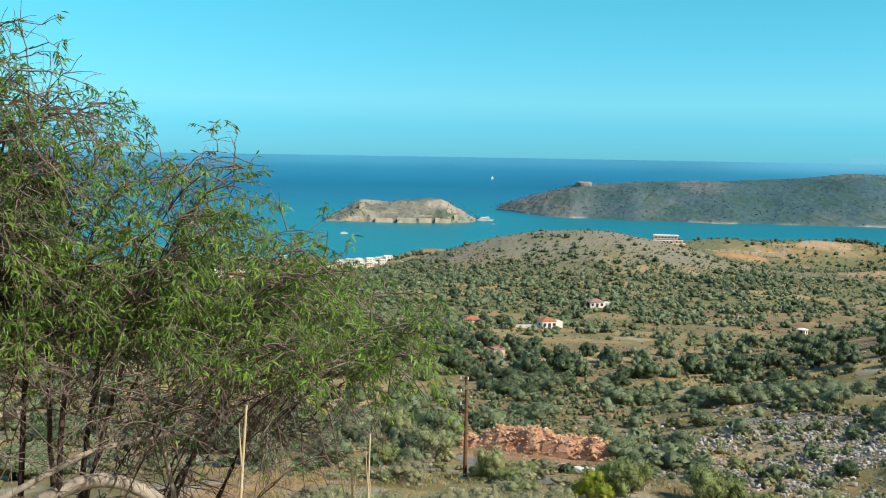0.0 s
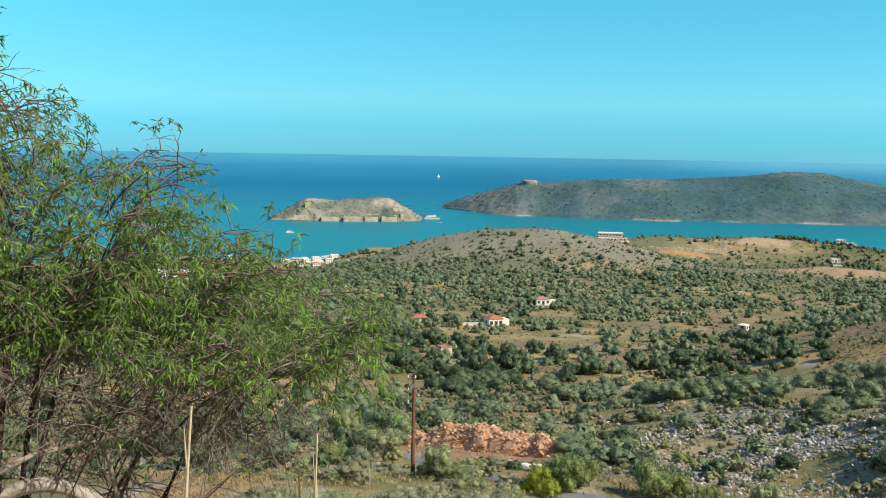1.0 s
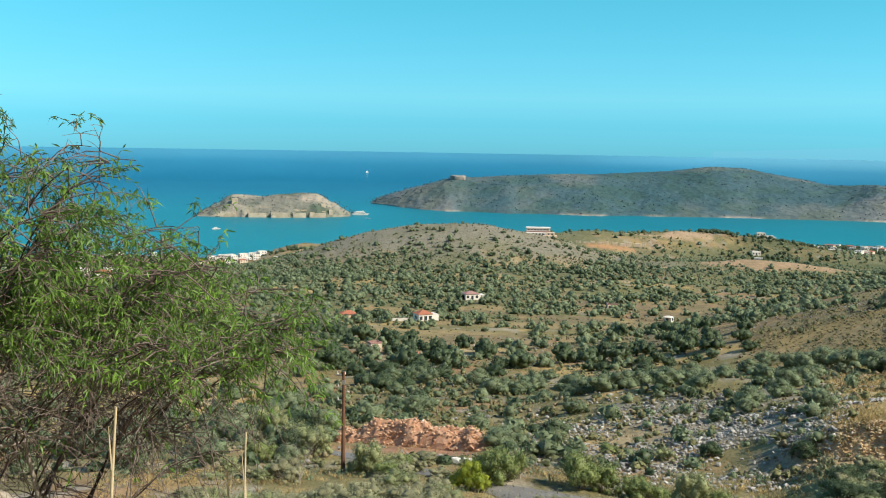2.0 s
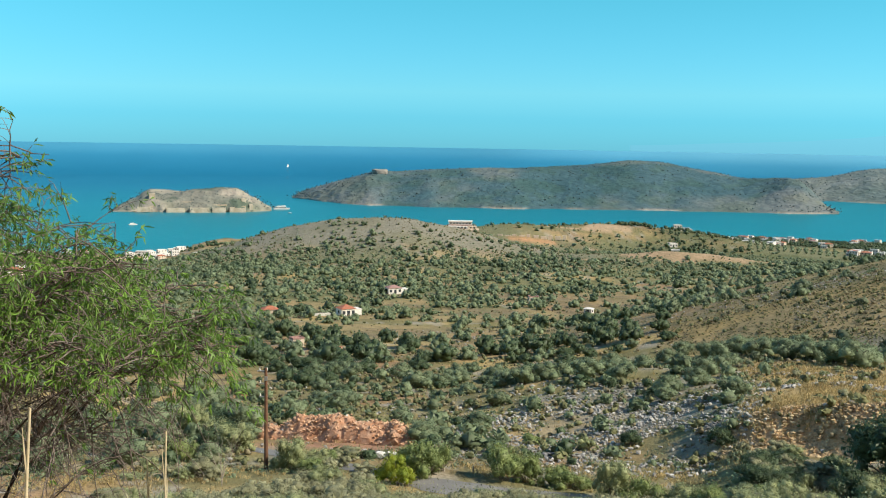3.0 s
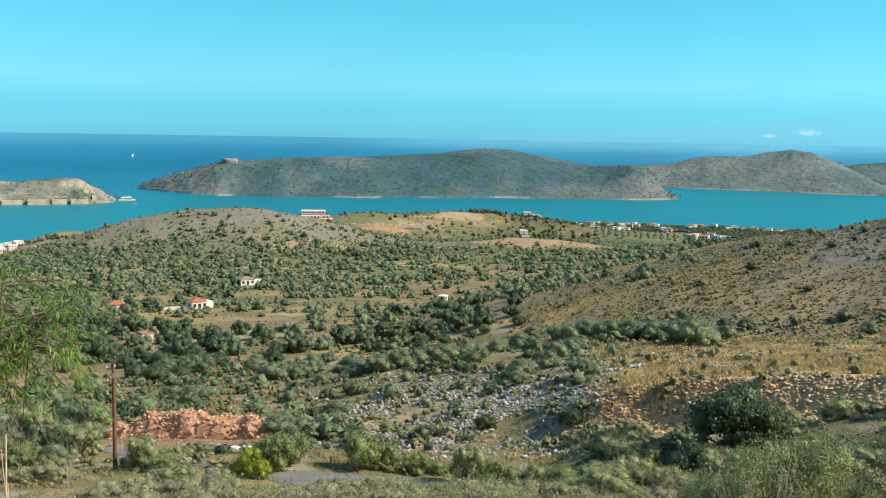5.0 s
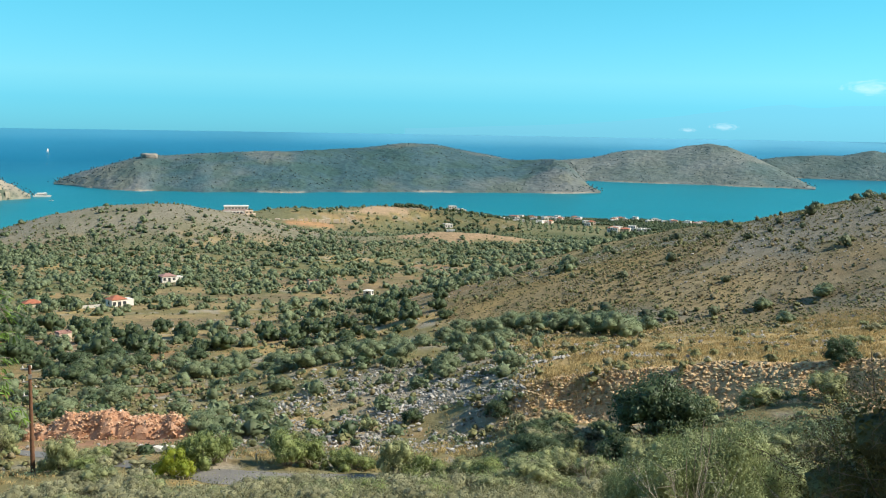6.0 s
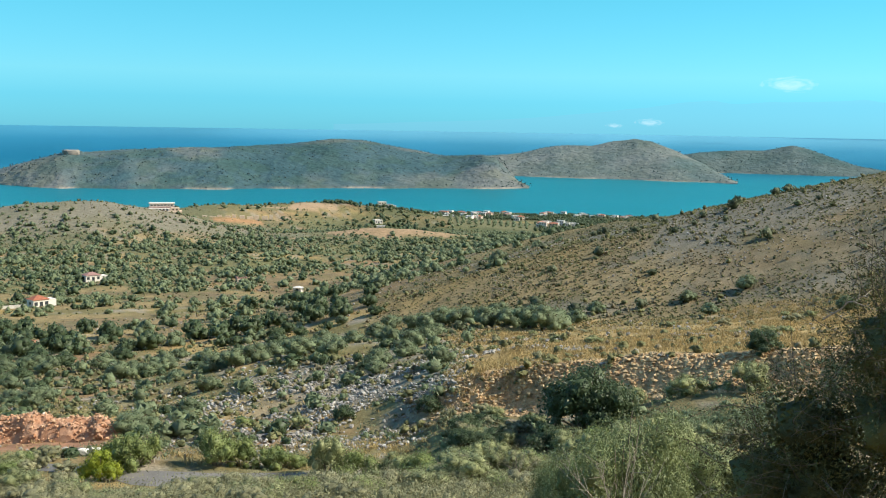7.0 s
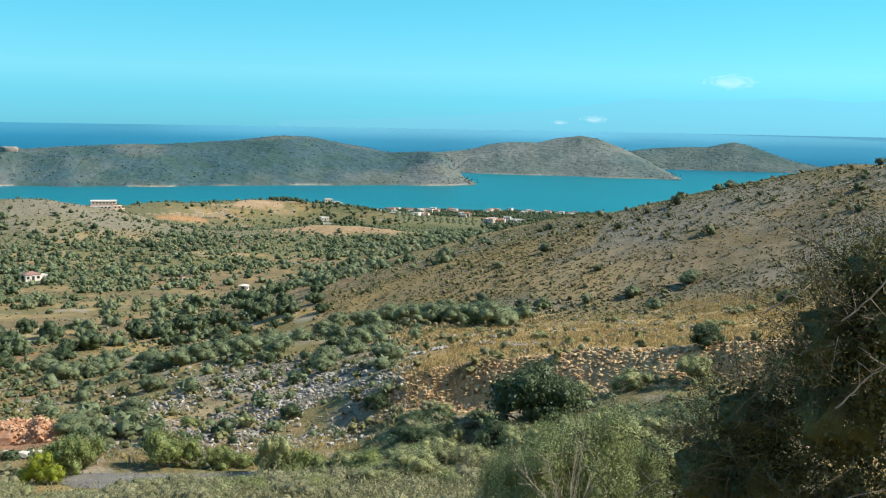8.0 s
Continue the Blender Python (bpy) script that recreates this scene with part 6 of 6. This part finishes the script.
# ---- boats ----
def boat(name, azimuth, r, length, turn, label, sail=False, cabin=True):
    x, y = polar(azimuth, r)
    b = thing(name, (float(x), float(y), float(sea_height(r))), turn - azimuth, label, "boat")
    bm = bmesh.new()
    box(bm, -length / 2, length / 2, -length * 0.11, length * 0.11, -0.4, length * 0.09)
    for v in bm.verts:
        if v.co.x > 0:
            v.co.y *= 0.35
        if v.co.z < 0:
            v.co.x *= 0.9
            v.co.y *= 0.7
    part("hull", bm, WHITE, b)
    if cabin:
        part("cabin", new_box(-length * 0.36, length * 0.26, -length * 0.08, length * 0.08, length * 0.09 + 0.003, length * 0.17, bevel=0.1), WHITE, b)
        part("window_band", new_box(-length * 0.33, length * 0.24, -length * 0.083, length * 0.083, length * 0.115, length * 0.14), DARKGLASS, b)
        part("upper_deck", new_box(-length * 0.26, length * 0.1, -length * 0.07, length * 0.07, length * 0.17 + 0.003, length * 0.22, bevel=0.1), WHITE, b)
    if sail:
        part("mast", cylinder(0.15, 0.1, 0, length * 1.25, 6), STEEL, b)
        bm = bmesh.new()
        t = length / 12
        for y0 in (-0.06, 0.06):
            bm.faces.new([bm.verts.new(c) for c in ((0.2 * t, y0, 1.2 * t), (-5.2 * t, y0, 1.4 * t), (0.2 * t, y0, 14 * t))])
            bm.faces.new([bm.verts.new(c) for c in ((0.5 * t, y0, 1.2 * t), (5.6 * t, y0, 1.0 * t), (0.5 * t, y0, 12.5 * t))])
        part("sail", bm, WHITE, b, "white raised sail")


boat("ferry", -15.35, 2300, 38, 4, "white passenger ferry on the strait beside the island")
boat("motorboat", -14.9, 2180, 10, -20, "small white motorboat on the strait")
boat("motorboat", -23.3, 1900, 16, 15, "white motorboat off the harbour village")
boat("motorboat", -15.2, 2420, 9, 40, "small white motorboat on the strait")
boat("sailboat", -15.0, 4560, 12, 30, "white sailboat under full sail far out at sea", True, False)
boat("motorboat", 17.8, 3290, 9, 10, "small white motorboat moored below the hill")


# ---- island fortress walls ----
def fortress():
    wall = material("fortress_stone", (0.60, 0.51, 0.38), 0.9, 0.3, 0.1, 0.5, (0.40, 0.32, 0.22))
    f = thing("fortress", (*[float(c) for c in polar(-20, 2176)], 0), 20, "old pale stone fortress walls around the island", "fortress")
    r2 = np.random.default_rng(71)
    for u0, u1, y, z0, z1 in ((-118, -92, 30, 1, 8), (-60, -22, 28, -1, 6), (-12, 28, 24, -1, 7), (34, 62, 26, -1, 7), (70, 104, 30, 0, 6), (-30, 0, 56, 12, 18), (6, 46, 62, 14, 21), (20, 64, 44, 7, 13), (72, 92, 66, 18, 24), (112, 120, 46, 4, 13), (96, 106, 60, 14, 25), (-96, -84, 76, 26, 34)):
        part("rampart", new_box(u0, u1, y - 6, y + 4, z0, z1 + 3), wall, f)
    for i in range(26):
        u, y, s = r2.uniform(-95, 100), r2.uniform(20, 70), r2.uniform(4, 8)
        part("ruin", new_box(u, u + s * 1.6, y, y + s, y * 0.30 - 8, y * 0.30 - 4 + s * 0.8), wall, f)


fortress()


def headland_rock():
    """The squared rock on the peninsula's crest."""
    x, y = polar(-9.85, 2690)
    t = thing("crag", (float(x), float(y), 73), 9, "pale squared rock crag on the peninsula crest", "rock")
    bm = bmesh.new()
    bmesh.ops.create_icosphere(bm, subdivisions=3, radius=1)
    for v in bm.verts:
        n = noise.noise(v.co * 1.7)
        v.co = Vector((v.co.x * 22 * (1 + 0.35 * n), v.co.y * 20, max(-0.6, min(0.55, v.co.z * 1.5)) * 14 * (1 + 0.3 * n)))
    part("rock", bm, material("pale_crag_stone", (0.30, 0.275, 0.235), 0.95, 0.3, 0.08, 0.6), t)


headland_rock()


# ---- orchard rows on the coastal plain ----
def cheap_tree():
    lobes = crown_lobes(rng, 4.0, 3.2, 0.2, 3)
    return join([core(lobes[:3], 0.95), leaf_ball(rng, 8, lobes, 0.5, 0.7)]), None


def orchard():
    xs, ys = [], []
    for i in range(13):
        for j in range(34):
            r = 1040 + j * 9.0
            xs.append(r * math.tan(radians(10.6 + 0.36 * i)) + rng.normal() * 0.8)
            ys.append(r + rng.normal() * 0.8)
    x, y = np.array(xs), np.array(ys)
    (cv, cf), _ = cheap_tree()
    s = 0.7 + 0.4 * rng.random(len(x))
    stuff("orchard", *repeat(cv, cf, np.stack([x, y, height(x, y)], 1), rng.random(len(x)) * 6.28, s), LEAF_OLIVE, "planted rows of young olive trees on the coastal plain", "orchard")
    x, y = scatter(rng, 9000, 3.5, 24, 850, 1830, 1.2)
    x2, y2 = scatter(rng, 1500, -36, -17, 1100, 1520, 1.2)
    x, y = np.concatenate([x, x2]), np.concatenate([y, y2])
    z = height(x, y)
    keep = (z > 1.5) & (rng.random(len(x)) < np.where(np.hypot(x, y) < 1100, 0.7 * smooth(4, 9, np.degrees(np.arctan2(x, y))), 1)) & (rng.random(len(x)) < (1 - (np.degrees(np.arctan2(x, y)) > 10.3) * (np.degrees(np.arctan2(x, y)) < 15.4) * (np.hypot(x, y) < 1365)) * smooth(0.38, 0.5, fbm(x, y, 90, 601, 3)) * 0.9 + smooth(1650, 1750, np.hypot(x, y)))
    x, y, z = x[keep], y[keep], z[keep]
    stuff("coast_trees", *repeat(cv, cf, np.stack([x, y, z], 1), rng.random(len(x)) * 6.28, 0.8 + 0.8 * rng.random(len(x))), LEAF_CAROB, "dark trees along the coastal plain", "trees")


orchard()


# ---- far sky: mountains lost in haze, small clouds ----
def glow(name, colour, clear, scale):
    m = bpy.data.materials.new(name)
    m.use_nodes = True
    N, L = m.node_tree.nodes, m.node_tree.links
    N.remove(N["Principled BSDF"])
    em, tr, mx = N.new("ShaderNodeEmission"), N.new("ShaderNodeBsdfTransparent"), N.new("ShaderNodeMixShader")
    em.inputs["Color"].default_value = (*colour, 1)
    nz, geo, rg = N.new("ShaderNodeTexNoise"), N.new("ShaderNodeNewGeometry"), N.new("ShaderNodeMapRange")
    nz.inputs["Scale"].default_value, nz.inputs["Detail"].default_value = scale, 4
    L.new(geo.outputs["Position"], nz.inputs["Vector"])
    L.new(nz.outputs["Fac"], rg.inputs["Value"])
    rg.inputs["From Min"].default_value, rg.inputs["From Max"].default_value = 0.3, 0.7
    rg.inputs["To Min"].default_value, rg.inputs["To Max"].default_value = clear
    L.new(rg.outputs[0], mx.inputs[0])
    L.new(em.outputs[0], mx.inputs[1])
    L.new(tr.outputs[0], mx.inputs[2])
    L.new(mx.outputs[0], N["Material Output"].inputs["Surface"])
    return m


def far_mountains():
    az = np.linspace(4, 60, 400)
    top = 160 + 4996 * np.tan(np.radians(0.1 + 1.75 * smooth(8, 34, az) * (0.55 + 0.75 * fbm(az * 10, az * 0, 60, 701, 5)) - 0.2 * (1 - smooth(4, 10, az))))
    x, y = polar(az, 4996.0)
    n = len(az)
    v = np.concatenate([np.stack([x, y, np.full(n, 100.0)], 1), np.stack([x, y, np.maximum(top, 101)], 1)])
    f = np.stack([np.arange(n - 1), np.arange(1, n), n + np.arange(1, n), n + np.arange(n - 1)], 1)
    # strip glows pale blue: the haze over the mountains is in its colour
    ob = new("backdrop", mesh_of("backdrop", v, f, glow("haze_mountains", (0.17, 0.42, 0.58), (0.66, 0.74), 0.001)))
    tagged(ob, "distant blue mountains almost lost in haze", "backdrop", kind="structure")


far_mountains()


def cloud_material():
    """Thin vapour that thins out towards a ragged rim."""
    m = bpy.data.materials.new("cloud_vapour")
    m.use_nodes = True
    N, L = m.node_tree.nodes, m.node_tree.links
    N.remove(N["Principled BSDF"])
    em, tr, mx = N.new("ShaderNodeEmission"), N.new("ShaderNodeBsdfTransparent"), N.new("ShaderNodeMixShader")
    # vapour glows by itself instead of catching the sun
    em.inputs["Color"].default_value = (0.66, 0.78, 0.84, 1)
    co, sh, ln = N.new("ShaderNodeTexCoord"), N.new("ShaderNodeVectorMath"), N.new("ShaderNodeVectorMath")
    sh.operation, ln.operation = "SUBTRACT", "LENGTH"
    sh.inputs[1].default_value = (0.5, 0.5, 0.5)
    flatten = N.new("ShaderNodeVectorMath")
    flatten.operation = "MULTIPLY"
    flatten.inputs[1].default_value = (1, 0, 1)
    L.new(co.outputs["Generated"], sh.inputs[0])
    L.new(sh.outputs[0], flatten.inputs[0])
    L.new(flatten.outputs[0], ln.inputs[0])
    nz, add, rg = N.new("ShaderNodeTexNoise"), N.new("ShaderNodeMath"), N.new("ShaderNodeMapRange")
    nz.inputs["Scale"].default_value, nz.inputs["Detail"].default_value = 3.2, 5
    L.new(co.outputs["Generated"], nz.inputs["Vector"])
    add.operation = "ADD"
    L.new(ln.outputs["Value"], add.inputs[0])
    L.new(nz.outputs["Fac"], add.inputs[1])
    rg.inputs["From Min"].default_value, rg.inputs["From Max"].default_value = 0.45, 0.92
    rg.inputs["To Min"].default_value, rg.inputs["To Max"].default_value = 0.55, 1.0
    L.new(add.outputs[0], rg.inputs["Value"])
    L.new(rg.outputs[0], mx.inputs[0])
    L.new(em.outputs[0], mx.inputs[1])
    L.new(tr.outputs[0], mx.inputs[2])
    L.new(mx.outputs[0], N["Material Output"].inputs["Surface"])
    return m


CLOUD = cloud_material()


def cloud(azimuth, elevation, wide, tall):
    x, y = polar(azimuth, 4900.0)
    z = EYE[2] + 4900 * math.tan(radians(elevation))
    c = thing("cloud", (float(x), float(y), z), -azimuth, "small white fair-weather cloud far off in the haze", "cloud", "clouds")
    u, w = np.meshgrid(np.linspace(-1, 1, 13), np.linspace(-1, 1, 7), indexing="ij")
    v = np.stack([u * wide, 12 * (1 - u * u) * (1 - w * w), w * tall], -1).reshape(-1, 3)
    i, j = np.meshgrid(np.arange(12), np.arange(6), indexing="ij")
    f = np.stack([i * 7 + j, (i + 1) * 7 + j, (i + 1) * 7 + j + 1, i * 7 + j + 1], -1).reshape(-1, 4)
    part("vapour", mesh_of("vapour", v, f, CLOUD, flat=False), None, c)


for az, el, w, h in ((28.7, 2.35, 135, 40), (21.5, 0.25, 75, 20), (19.6, 0.05, 45, 12)):
    cloud(az, el, w, h)
